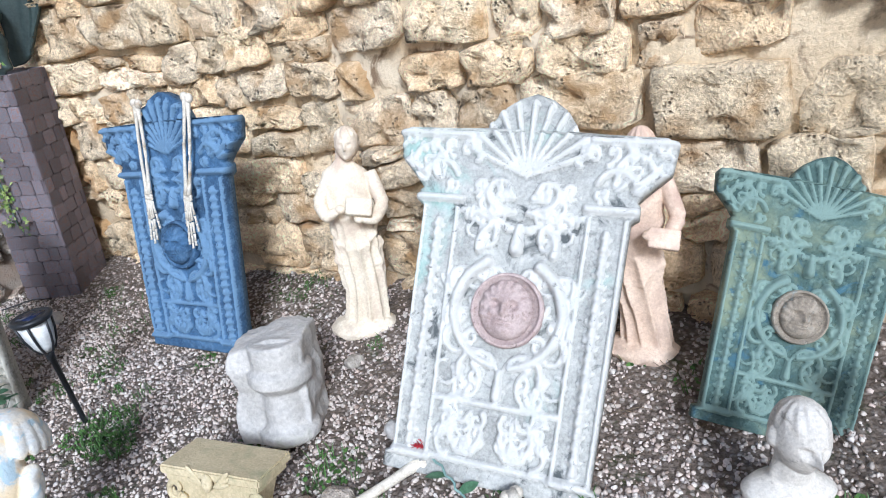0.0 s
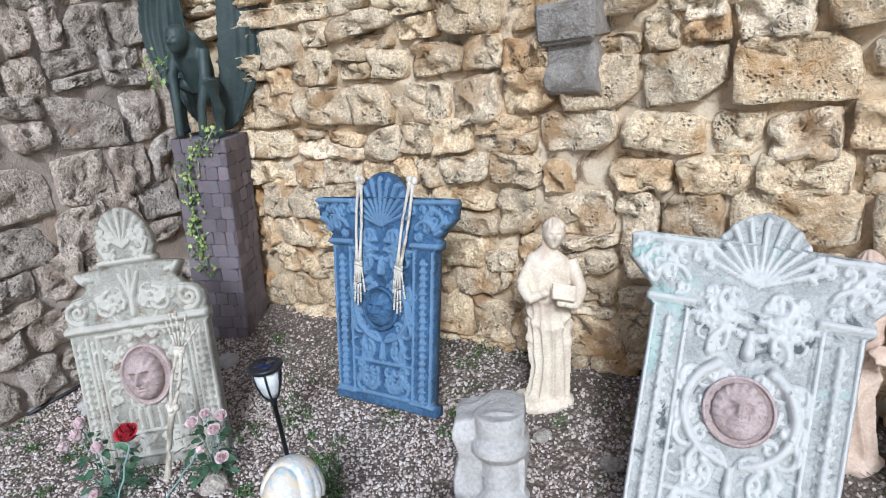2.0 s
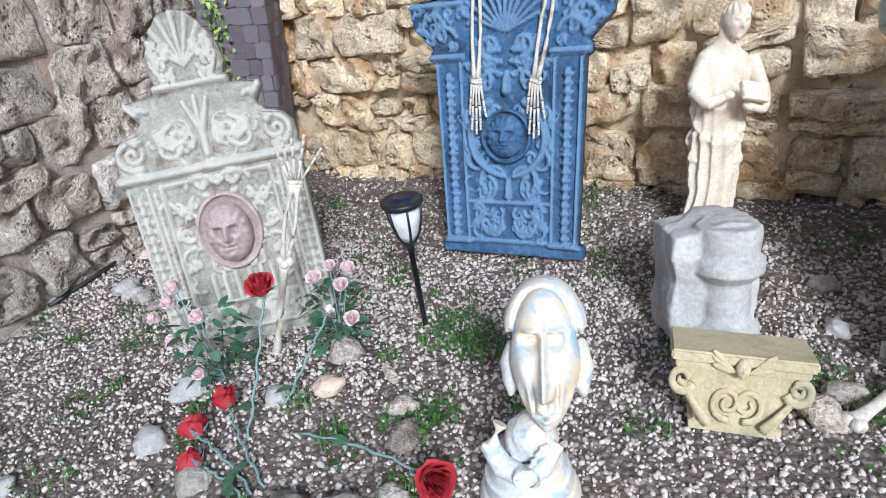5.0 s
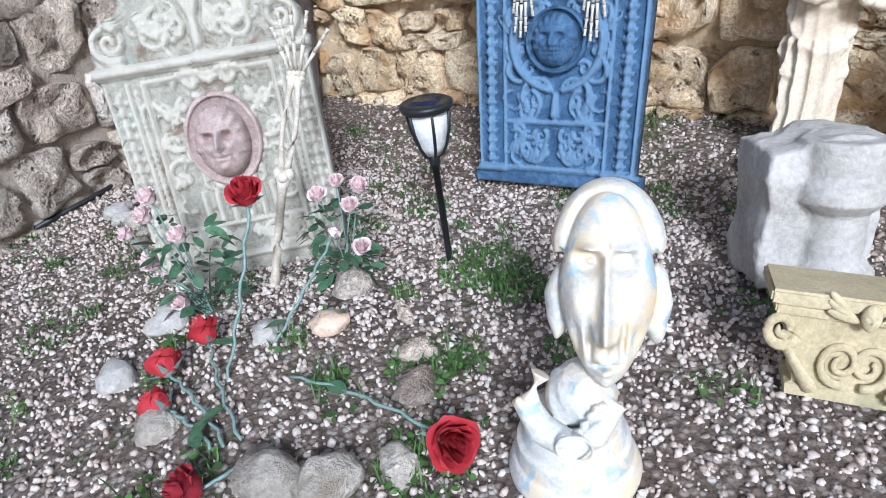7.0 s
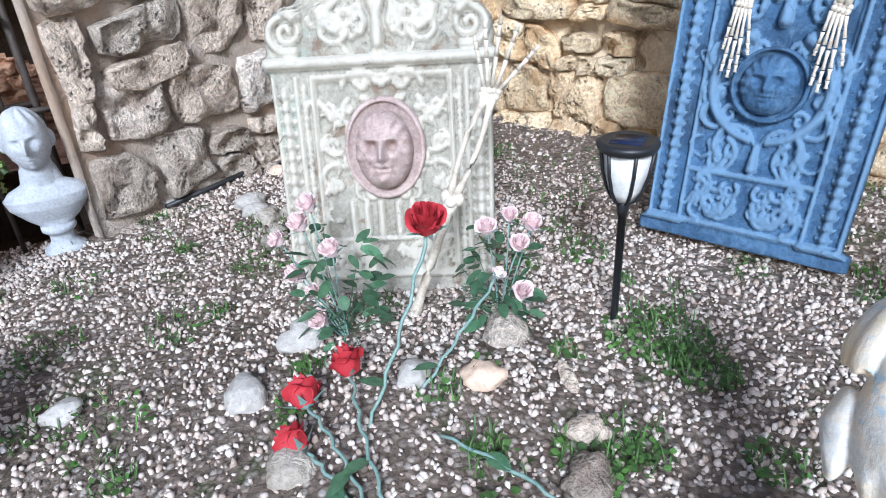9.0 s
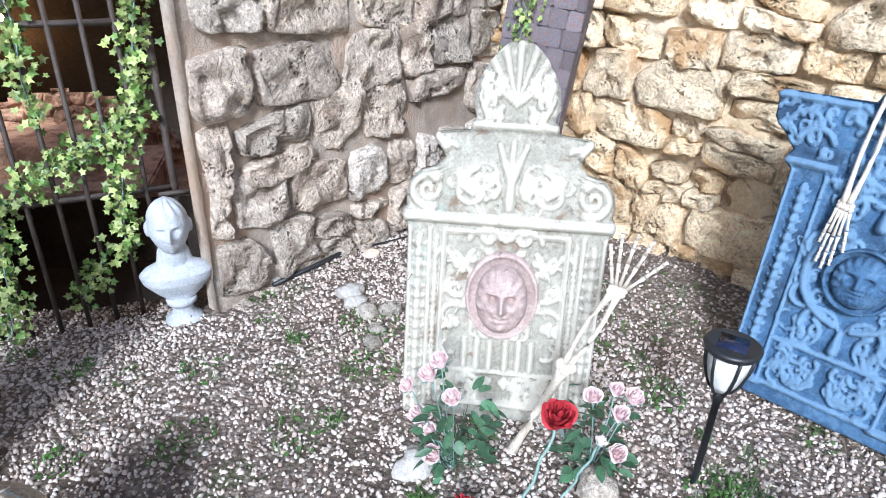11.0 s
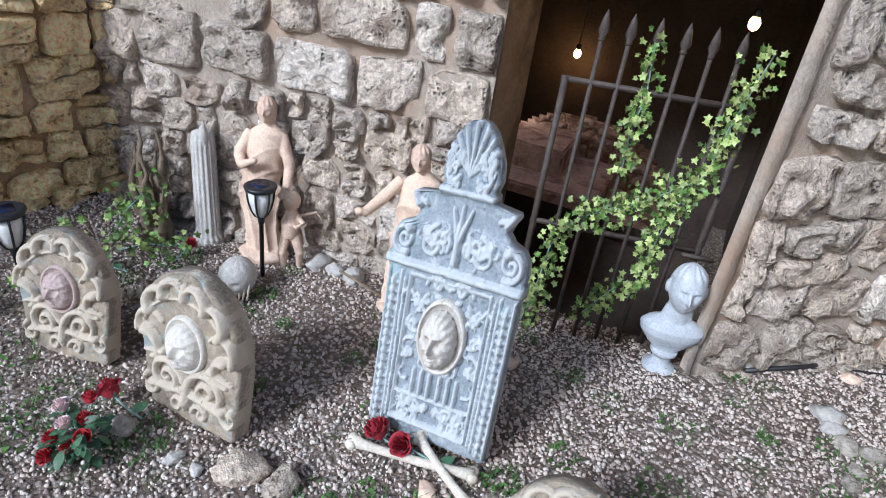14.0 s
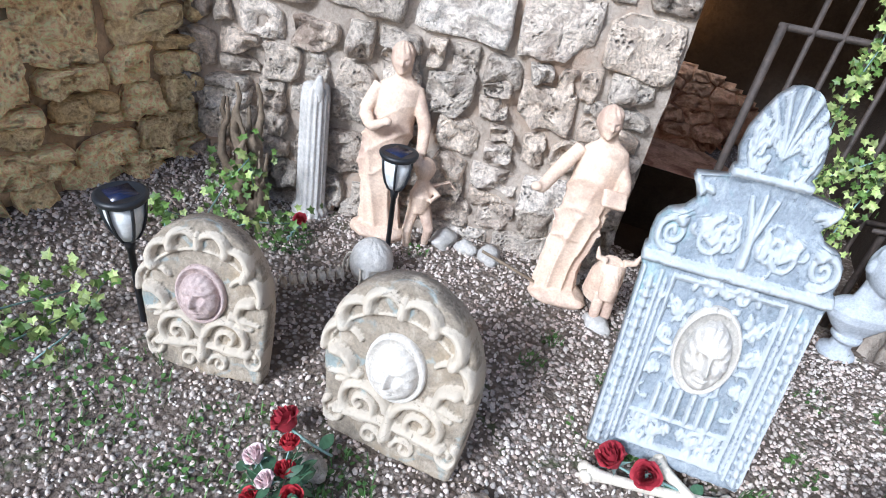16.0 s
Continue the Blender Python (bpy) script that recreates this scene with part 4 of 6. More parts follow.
def cast(name, pieces, mat, m, label, category, voxel=0.004, smooth=1):
    """One solid statue out of overlapping pieces."""
    v, f = join(*pieces)
    ob = link(name, v, f, mat)
    ob.matrix_world = m
    r = ob.modifiers.new("solid", "REMESH")
    r.mode, r.voxel_size, r.use_smooth_shade = "VOXEL", voxel, True
    if smooth:
        s = ob.modifiers.new("soft", "SMOOTH")
        s.factor, s.iterations = 0.4, smooth
    return tagged(ob, label, category)


def base_rock(w, d, h, seed):
    v, f = rock(seed, (w, d, h), n=3, amp=0.2)
    v[:, 2] = np.maximum(v[:, 2], -h * 0.75)
    return v + np.array([0, 0, h * 0.6]), f


def saint(h, seed, arms, book=None, extra=(), lean=0.0, wid=0.118):
    k = h / 0.87
    p = [robe(h, wid * k, 5, seed, lean), head((lean * 0.93, -0.012 * k, h * 0.935), (0.046 * k, 0.052 * k, 0.062 * k), 0, 1.0, 1.0, seed), base_rock(0.13 * k, 0.10 * k, 0.05 * k, seed)]
    for a in arms:
        pts = np.array(a) * k
        p.append(tube(np.array([np.interp(np.linspace(0, len(pts) - 1, 14), range(len(pts)), pts[:, i]) for i in range(3)]).T, np.interp(np.linspace(0, 1, 14), [0, 0.3, 0.8, 1], [0.028, 0.029, 0.021, 0.013]) * k, 12))
        p.append(ball(pts[-1], (0.022 * k, 0.02 * k, 0.018 * k), 12, 8))
    if book:
        p.append(moved(box(-0.05 * k, 0.05 * k, -0.012 * k, 0.012 * k, -0.035 * k, 0.035 * k, 0.003), pose(*(np.array(book) * k), -40, 10, 10)))
    return p + list(extra)


ARM_FOLD = [(-0.075, 0.0, 0.70), (-0.125, -0.04, 0.59), (-0.09, -0.10, 0.55), (-0.03, -0.115, 0.585)]
ARM_HOLD = [(0.075, 0.0, 0.70), (0.125, -0.04, 0.58), (0.10, -0.11, 0.54), (0.04, -0.13, 0.55)]
ARM_OUT = [(-0.075, 0.0, 0.70), (-0.16, -0.05, 0.60), (-0.21, -0.12, 0.56), (-0.235, -0.14, 0.57)]
ARM_DOWN = [(0.075, 0.0, 0.70), (0.13, -0.04, 0.56), (0.13, -0.08, 0.46), (0.11, -0.10, 0.42)]
cast("statue", saint(0.81, 0.4, (ARM_FOLD, ARM_HOLD), (0.045, -0.14, 0.60)), CREAM, stand(-0.52, 1.95, 14, 3, 8), "cream cast statue of a robed bearded figure holding a book", "statue")
cast("statue", saint(0.74, 1.7, (ARM_FOLD, ARM_HOLD), (0.09, -0.13, 0.54)), PINK, stand(0.53, 1.74, -10, 2, 3), "pinkish cast statue of a robed figure standing behind a gravestone", "statue")
child = [moved(p, pose(0.135, -0.07, 0.0)) for p in (ball((0, 0, 0.335), (0.038, 0.04, 0.043), 20, 14), tube([(0.0, 0, 0.30), (0.0, -0.01, 0.24), (0.0, 0, 0.17)], [0.022, 0.042, 0.036], 12), tube([(-0.015, 0, 0.18), (-0.03, -0.02, 0.09), (-0.02, 0, 0.01)], [0.026, 0.02, 0.015], 10), tube([(0.02, 0, 0.18), (0.05, -0.02, 0.10), (0.045, 0.0, 0.03)], [0.026, 0.02, 0.014], 10), tube([(0.02, 0, 0.27), (0.06, -0.03, 0.25), (0.03, -0.05, 0.23)], [0.016, 0.013, 0.01], 8), tube([(0.03, 0.02, 0.26), (0.10, 0.04, 0.28), (0.13, 0.03, 0.25)], [0.02, 0.016, 0.006], 8, 0.4))]
cast("statue", saint(0.74, 2.6, (ARM_FOLD, ARM_DOWN), None, child), PINK, stand(-4.325, -0.25, 66, 3, 1), "pinkish cast statue of a robed elder with a small winged child", "statue")
ox = [moved(p, pose(0.13, -0.08, 0.0)) for p in (tube([(0, 0.04, 0.08), (0, 0, 0.17), (0.0, -0.03, 0.235)], [0.055, 0.06, 0.045], 14), tube([(0, -0.03, 0.23), (-0.005, -0.075, 0.17), (-0.01, -0.09, 0.13)], [0.044, 0.034, 0.026], 14), tube([(0.03, -0.03, 0.25), (0.07, -0.03, 0.255), (0.085, -0.03, 0.30)], [0.014, 0.011, 0.004], 8), tube([(-0.03, -0.03, 0.25), (-0.06, -0.03, 0.26), (-0.07, -0.03, 0.30)], [0.014, 0.011, 0.004], 8), tube([(-0.01, -0.03, 0.12), (-0.012, -0.04, 0.02)], [0.022, 0.018], 10), tube([(0.03, -0.02, 0.12), (0.032, -0.03, 0.02)], [0.022, 0.018], 10))]
cast("statue", saint(0.73, 3.9, (ARM_OUT, ARM_HOLD), (0.07, -0.13, 0.56), ox), PINK, stand(-3.80, 0.25, 62, 3, 0), "pinkish cast statue of a robed figure with book and ox", "statue")


def classical_bust(h, seed, k=1.0):
    s = h / 0.46
    foot = moved(lathe([(0.062, 0), (0.062, 0.018), (0.052, 0.024), (0.036, 0.04), (0.033, 0.065), (0.05, 0.08), (0.05, 0.095)], 28), Matrix.Diagonal((s, s, s, 1)))
    chest = np.array([(0.115 * math.cos(w) * (1 - 0.25 * abs(math.sin(w)) * 0), 0.062 * math.sin(w), 0) for w in np.linspace(0, 2 * math.pi, 33)[:-1]])
    prof = [(0.25, 0.085), (0.62, 0.12), (0.95, 0.165), (1.02, 0.195), (0.86, 0.215), (0.50, 0.235), (0.42, 0.28)]
    vs = np.concatenate([chest * np.array([a, max(a, 0.55) if z < 0.2 else a * 1.05, 1]) + np.array([0, 0, z]) for a, z in prof]) * s
    n = 32
    fs = [(i * n + q, i * n + (q + 1) % n, (i + 1) * n + (q + 1) % n, (i + 1) * n + q) for i in range(len(prof) - 1) for q in range(n)] + [tuple(range(n))[::-1], tuple(range((len(prof) - 1) * n, len(prof) * n))]
    neck = tube([(0, 0.005 * s, 0.20 * s), (0, 0, 0.30 * s)], [0.048 * s, 0.043 * s], 20)
    hd = head((0, -0.008 * s, 0.365 * s), (0.063 * s, 0.078 * s, 0.092 * s), 0, 0.0, 0.45, seed, 1.15)
    ears = [ball((q * 0.064 * s, 0.0, 0.36 * s), (0.010 * s, 0.018 * s, 0.026 * s), 10, 8) for q in (-1, 1)]
    return [foot, (vs, fs), neck, hd] + ears


cast("bust", classical_bust(0.50, 2), BUST, pose(-3.255, 1.19, ground_z(-3.255, 1.19) - 0.005, 0, 0, 55), "blue grey classical bust on a round foot beside the gate", "bust", 0.0045)
cast("bust", classical_bust(0.40, 5), MASK_PALE, pose(0.80, 1.10, -0.06, 0, 6, 14), "weathered pale pinkish bust with hollow eyes", "bust", 0.0045)


def caricature():
    """A long painted face with a bulbous nose under a bob of hair, on an ornate collar and a round stepped base."""
    p = [lathe([(0.112, 0), (0.115, 0.02), (0.106, 0.045), (0.100, 0.05), (0.096, 0.085), (0.088, 0.09), (0.080, 0.12), (0.05, 0.125)], 48)]
    v, f = rock(3, (0.060, 0.055, 0.060), n=3, amp=0.12)
    p.append((v + np.array([0.015, 0.01, 0.170]), f))
    p.append(tube([(-0.045, -0.01, 0.225), (-0.070, -0.03, 0.18), (-0.045, -0.052, 0.145), (0.0, -0.066, 0.130), (0.04, -0.055, 0.14), (0.075, -0.02, 0.18)], [0.018, 0.024, 0.026, 0.024, 0.020, 0.014], 14))
    for k in range(15):
        q = k / 14
        p.append(ball((-0.078 + 0.13 * q, -0.045 - 0.030 * math.sin(math.pi * q), 0.195 - 0.060 * math.sin(math.pi * min(1, q * 1.1))), (0.008, 0.008, 0.008), 8, 6))
    p.append(moved(disc(0.030, 0.030, 0.016), pose(0.010, -0.082, 0.150)))
    top = Matrix.Translation((0.055, 0.012, 0.205)) @ pose(0, 0, 0, -22, 1, 0) @ Matrix.Diagonal((0.95, 0.95, 0.95, 1)) @ Matrix.Translation((0, 0, -0.205))
    v, f = ball((0, 0, 0), (1, 1, 1), 120, 96)
    face = []
    for x, y, z in v:
        g = lambda cx, cz, sx, sz: math.exp(-((x - cx) / sx) ** 2 - ((z - cz) / sz) ** 2)
        two = lambda cx, cz, sx, sz: g(cx, cz, sx, sz) + g(-cx, cz, sx, sz)
        d = 0.0
        if y < 0.1:
            down = max(0.0, min(1.0, (0.40 - z) / 0.8))
            ridge = math.exp(-(x / (0.075 + 0.075 * down)) ** 2) * (1 / (1 + math.exp((z - 0.36) * 22))) * (1 / (1 + math.exp((-0.44 - z) * 34)))
            d += ridge * (0.012 + 0.024 * down) + 0.015 * g(0, -0.36, 0.17, 0.09) + 0.017 * two(0.22, -0.37, 0.09, 0.065)
            d -= 0.019 * two(0.38, -0.44, 0.065, 0.17) + 0.010 * g(0, -0.53, 0.06, 0.07)
            d -= 0.027 * two(0.36, 0.34, 0.23, 0.10)
            d += 0.024 * two(0.36, 0.335, 0.10, 0.034) - 0.014 * two(0.36, 0.335, 0.05, 0.016) - 0.006 * two(0.36, 0.25, 0.2, 0.018)
            d += 0.020 * two(0.38, 0.475, 0.2, 0.032) - 0.006 * g(0, 0.52, 0.05, 0.07)
            d += 0.011 * g(0, -0.655, 0.20, 0.035) + 0.013 * g(0, -0.775, 0.17, 0.045) - 0.020 * g(0, -0.712, 0.24, 0.022)
            d += 0.012 * g(0, -0.93, 0.22, 0.09) + 0.009 * two(0.62, -0.05, 0.2, 0.2) - 0.008 * two(0.66, -0.45, 0.14, 0.2)
        d = d * 1.2 if d > 0 else d * 1.9
        wide = (1 - 0.24 * max(0.0, -z) ** 1.6) * (1 + 0.05 * g(0, 0.0, 9, 0.3))
        face.append((x * 0.072 * wide, -0.034 + y * 0.068 - d * min(1.0, (0.1 - y) / 0.4), 0.362 + z * 0.158))
    p.append(moved((np.array(face), f), top))
    v, f = ball((0, 0, 0), (1, 1, 1), 144, 72)
    hair = []
    for x, y, z in v:
        w = math.atan2(x, -y)
        side = max(0.0, min(1.0, (abs(w) - 0.80) / 0.22))
        open_front = 1 / (1 + math.exp((z - 0.78 + 0.5 * x * x) * 26))
        zz = max(z, -0.22 - 0.14 * abs(math.sin(w * 9)) * side)
        r = 1 + 0.045 * side * abs(math.sin(w * 9)) * max(0.0, min(1.0, (0.85 - z) / 0.5)) - 0.42 * open_front * (1 - side)
        flare = 1 + 0.22 * max(0.0, 0.35 - zz)
        hair.append((x * 0.080 * r * flare, 0.012 + y * 0.092 * r * flare, 0.452 + zz * 0.088))
    p.append(moved((np.array(hair), f), top))
    for q in (-1, 1):
        v, f = ball((q * 0.078, 0.0, 0.335), (0.022, 0.036, 0.066), 28, 24)
        p.append(moved((rough_up(v, 0.007, 26, 2.0 + q), f), top))
    return p


cast("carved_head", caricature(), PAINTED, pose(-1.015, 0.735, ground_z(-1.03, 0.74) - 0.005, 0, 0, 3), "chipped white and cream painted carved head with a bulbous nose", "bust", 0.003, 0)


def winged():
    """A crouching winged figure."""
    p = [tube([(0, 0.02, 0.26), (0, -0.01, 0.36), (0, -0.05, 0.46), (0, -0.09, 0.54)], [0.07, 0.085, 0.09, 0.06], 18), head((0, -0.15, 0.52), (0.055, 0.065, 0.075), 0, 0.6, 0.6, 1), tube([(0, -0.09, 0.53), (0, -0.13, 0.53)], [0.045, 0.04], 12)]
    for s in (-1, 1):
        p.append(tube([(s * 0.06, 0.02, 0.27), (s * 0.13, -0.10, 0.30), (s * 0.12, -0.04, 0.15), (s * 0.11, -0.03, 0.03), (s * 0.115, -0.09, 0.015)], [0.055, 0.045, 0.036, 0.026, 0.022], 14))
        p.append(tube([(s * 0.08, -0.06, 0.47), (s * 0.10, -0.10, 0.34), (s * 0.075, -0.13, 0.16), (s * 0.07, -0.14, 0.02)], [0.036, 0.03, 0.024, 0.022], 12))
        vs, fs = [], []
        for j in range(21):
            q = j / 20
            for i in range(11):
                u = i / 10
                wdt = 0.30 * math.sin(math.pi * min(1, 0.12 + 0.86 * q)) ** 0.8
                vs.append((s * (0.05 + 0.08 * q + wdt * u), 0.06 + 0.05 * math.sin(u * 3) + 0.01 * math.sin(u * 30), 0.02 + 0.95 * q + 0.12 * u * u))
        fs = [(j * 11 + i, j * 11 + i + 1, (j + 1) * 11 + i + 1, (j + 1) * 11 + i) for j in range(20) for i in range(10)]
        nb = len(vs)
        vs += [(x, y + 0.018, z) for x, y, z in vs]
        fs += [tuple(k + nb for k in q[::-1]) for q in fs]
        rim = [i for i in range(11)] + [j * 11 + 10 for j in range(1, 21)] + [20 * 11 + i for i in range(9, -1, -1)] + [j * 11 for j in range(19, 0, -1)]
        fs += [(rim[k], rim[(k + 1) % len(rim)], rim[(k + 1) % len(rim)] + nb, rim[k] + nb) for k in range(len(rim))]
        p.append((np.array(vs), fs))
    return p


# ---- pedestal with the winged figure ----
PED = pose(-2.58, 2.52, 0.01, 0, 7, 14)
ped = empty("pedestal", PED, "tall brick-patterned pedestal with mottled purple faces", "pedestal")
core = box(-0.145, 0.145, -0.145, 0.145, 0.0, 1.20, 0.01)
link("core", rough_up(core[0], 0.006, 7), core[1], BRICKISH, ped)
prng = random.Random(8)
bricks = [bpy.data.meshes.new("brick") for _ in range(6)]
for k, me in enumerate(bricks):
    v, f = box(-0.5, 0.5, -0.5, 0.5, -0.5, 0.5, 0.08)
    v = rough_up(v, 0.10, 2.0, k * 3.0)
    me.from_pydata([tuple(q) for q in v], [], f)
    me.materials.append(BRICKISH)
for side in range(4):
    for row in range(16):
        x = -0.15
        while x < 0.149:
            w = min(prng.uniform(0.05, 0.11), 0.152 - x)
            ob = bpy.data.objects.new("brick", prng.choice(bricks))
            scene.collection.objects.link(ob)
            ob.parent = ped
            ob.matrix_local = pose(0, 0, 0, 0, 0, 90 * side) @ pose(x + w / 2, -0.148, 0.04 + 0.0745 * row + 0.01) @ Matrix.Diagonal((w - 0.0025, 0.013, 0.0725, 1))
            x += w
cast("winged_statue", winged(), BRONZE, PED @ pose(-0.02, 0.01, 1.195, 0, 0, -8), "dark green bronze statue of a crouching winged figure on a pedestal", "statue", 0.007, 1)

# ---- carved bracket in the long wall ----
br = [moved(lathe([(0.085, -0.15), (0.092, -0.14), (0.092, 0.14), (0.085, 0.15)], 28), pose(0, -0.06, 0.075, 0, 90, 0)), box(-0.145, 0.145, -0.11, 0.1, 0.09, 0.27, 0.015), box(-0.17, 0.17, -0.17, 0.1, 0.26, 0.47, 0.02)]
cast("wall_bracket", [(rough_up(v, 0.008, 9), f) for v, f in br], PALE_ROCK, pose(-0.32, 2.225, 1.27, 0, 0, -15.6) @ Matrix.Scale(0.70, 4), "rough grey stone bracket set in the long wall", "bracket", 0.009)


# ---- garden lamps ----
def solar_lamp(m, label, h=0.47):
    e = empty("solar_lamp", m, label, "garden lamp", "solar lamps in the yard")
    neck = h - 0.155
    link("pole", *lathe([(0.003, -0.06), (0.009, -0.01), (0.0095, neck - 0.03), (0.012, neck - 0.03), (0.016, neck), (0.012, neck + 0.008)], 14), BLACK, e)
    link("shade", *lathe([(0.022, neck + 0.006), (0.036, neck + 0.03), (0.047, neck + 0.07), (0.053, neck + 0.125)], 6), FROST, e, "frosted white shade")
    for k in range(6):
        w = 2 * math.pi * k / 6
        link("rib", *tube([(r * math.cos(w), r * math.sin(w), z) for r, z in ((0.012, neck), (0.026, neck + 0.008), (0.040, neck + 0.035), (0.051, neck + 0.075), (0.058, neck + 0.13))], 0.0042, 6), BLACK, e)
    link("cap", *lathe([(0.054, neck + 0.122), (0.062, neck + 0.126), (0.067, neck + 0.136), (0.067, neck + 0.142), (0.058, neck + 0.147), (0.056, neck + 0.146), (0.0, neck + 0.146)], 32), BLACK, e)
    link("solar_panel", *box(-0.034, 0.034, -0.034, 0.034, neck + 0.1455, neck + 0.1468, 0.0003), SOLAR, e, "dark blue solar panel")
    return e


solar_lamp(pose(-1.432, 1.39, ground_z(-1.432, 1.39), 0, 0, 0), "black solar garden lamp with frosted white panes, unlit")
solar_lamp(pose(-3.99, -1.11, ground_z(-3.99, -1.11), 2, -1, 20), "black solar garden lamp standing beside a round-headed gravestone", 0.44)
solar_lamp(pose(-4.165, -0.275, ground_z(-4.165, -0.275), 0, -1, 30), "black solar garden lamp standing before a statue", 0.44)
solar_lamp(pose(1.02, 1.12, -0.02, 0, 16, 0), "black solar garden lamp leaning over, unlit", 0.42)

# ---- broken masonry ----
def fluted_block():
    v, f = box(-0.12, 0.12, -0.10, 0.10, 0, 0.40, 0.02)
    bm = bmesh.new()
    bmesh.ops.create_cube(bm, size=1)
    bmesh.ops.subdivide_edges(bm, edges=bm.edges[:], cuts=9, use_grid_fill=True)
    for q in bm.verts:
        q.co = Vector((q.co.x * 0.23, q.co.y * 0.20, q.co.z * 0.34 + 0.17))
        d = noise.fractal(q.co * 9, 0.8, 2.1, 4)
        q.co += 0.018 * d * Vector((q.co.x, q.co.y, (q.co.z - 0.17))).normalized()
        if q.co.z > 0.27:
            q.co.z -= 0.25 * max(0, -q.co.x)
    bm.verts.index_update()
    body = np.array([q.co[:] for q in bm.verts]), [tuple(q.index for q in g.verts) for g in bm.faces]
    bm.free()
    roll = lathe([(0.075, 0.0), (0.095, 0.015), (0.095, 0.04), (0.075, 0.055), (0.066, 0.07), (0.066, 0.17), (0.078, 0.18), (0.098, 0.20), (0.098, 0.235), (0.08, 0.25), (0.085, 0.325)], 36)
    return [body, moved(roll, pose(0.035, -0.075, 0.01))]


cast("column_fragment", fluted_block(), WHITE, pose(-0.58, 1.38, 0.01, -10, 4, 12), "broken white stone block with part of a moulded column", "stone fragment", 0.006, 1)

cap = empty("column_capital", pose(-0.555, 0.99, 0.0, -14, 4, -4) @ Matrix.Diagonal((0.86, 0.66, 1.05, 1)), "yellowish cast column capital with scrolls and a small winged skull", "capital")
bodyv = []
for z, w, d in ((0.0, 0.115, 0.07), (0.02, 0.118, 0.072), (0.024, 0.105, 0.062), (0.09, 0.122, 0.07), (0.15, 0.14, 0.08), (0.155, 0.15, 0.085)):
    bodyv += [(-w, -d, z), (w, -d, z), (w, d, z), (-w, d, z)]
link("bell", bodyv, [(i * 4 + k, i * 4 + (k + 1) % 4, i * 4 + 4 + (k + 1) % 4, i * 4 + 4 + k) for i in range(5) for k in range(4)] + [(3, 2, 1, 0), (20, 21, 22, 23)], YELLOW, cap, smooth=False)
link("abacus", *join(box(-0.165, 0.165, -0.10, 0.10, 0.155, 0.175, 0.004), box(-0.178, 0.178, -0.112, 0.112, 0.175, 0.20, 0.005)), YELLOW, cap, smooth=False)
for s in (-1, 1):
    sp = [(s * x, -0.083 - 0.004 * k / 30, z) for k, (x, z) in enumerate(arc(0.145, 0.125, 0.034, 200, 760, 30, 0.004))]
    link("scroll", *tube(sp, np.linspace(0.012, 0.006, len(sp)), 8), YELLOW, cap)
    st = [(s * (0.145 - 0.075 * q), -0.078 - 0.004 * math.sin(q * 3), 0.12 - 0.10 * q ** 0.8) for q in np.linspace(0, 1, 12)]
    link("stalk", *tube(st, np.linspace(0.012, 0.022, 12), 8, 0.6), YELLOW, cap)
    oc = [(s * x, -0.076, z) for x, z in arc(0.025, 0.075, 0.042, -100, 420, 30, 0.008)]
    link("tendril", *tube(oc, np.linspace(0.009, 0.005, len(oc)), 8), YELLOW, cap)
    wing = [moved(ball((0, 0, 0), (0.032, 0.007, 0.008), 14, 8), pose(s * (0.045 + 0.004 * k), -0.112, 0.168 + 0.010 * k, 0, -s * (12 + 14 * k), 0)) for k in range(3)]
    link("wing", *join(*wing), YELLOW, cap)
link("skull", *head((0, -0.118, 0.172), (0.018, 0.018, 0.024), 0, 0, 0, 2), YELLOW, cap)

col = [lathe([(0.078, 0), (0.08, 0.018), (0.068, 0.024), (0.072, 0.045), (0.062, 0.056), (0.056, 0.062), (0.052, 0.50), (0.045, 0.545), (0.02, 0.55)], 96, 16, 0.10)]
col.append(moved(rock(5, (0.022, 0.022, 0.06), n=2, amp=0.2), pose(0.028, -0.01, 0.53)))
v, f = join(*col)
ob = tagged(link("column_fragment", v, f, WHITE), "broken white fluted column standing by the grey wall", "column")
ob.matrix_world = pose(-4.50, -0.47, ground_z(-4.50, -0.47) - 0.02, 1, 1, 20)


# ---- bones ----
def long_bone(a, b, r=0.011):
    a, b = np.array(a, float), np.array(b, float)
    d = (b - a) / np.linalg.norm(b - a)
    side = np.cross(d, (0, 0, 1))
    side /= np.linalg.norm(side) + 1e-9
    q = np.linspace(0, 1, 12)
    p = [tube([a + (b - a) * t + side * 0.006 * math.sin(t * 3) for t in q], [r * (1 + 0.7 * (2 * t - 1) ** 6) for t in q], 12)]
    for e in (a, b):
        p += [ball(e + side * s * r * 0.95, (r * 1.35, r * 1.35, r * 1.25), 14, 10) for s in (-1, 1)]
    return join(*p)


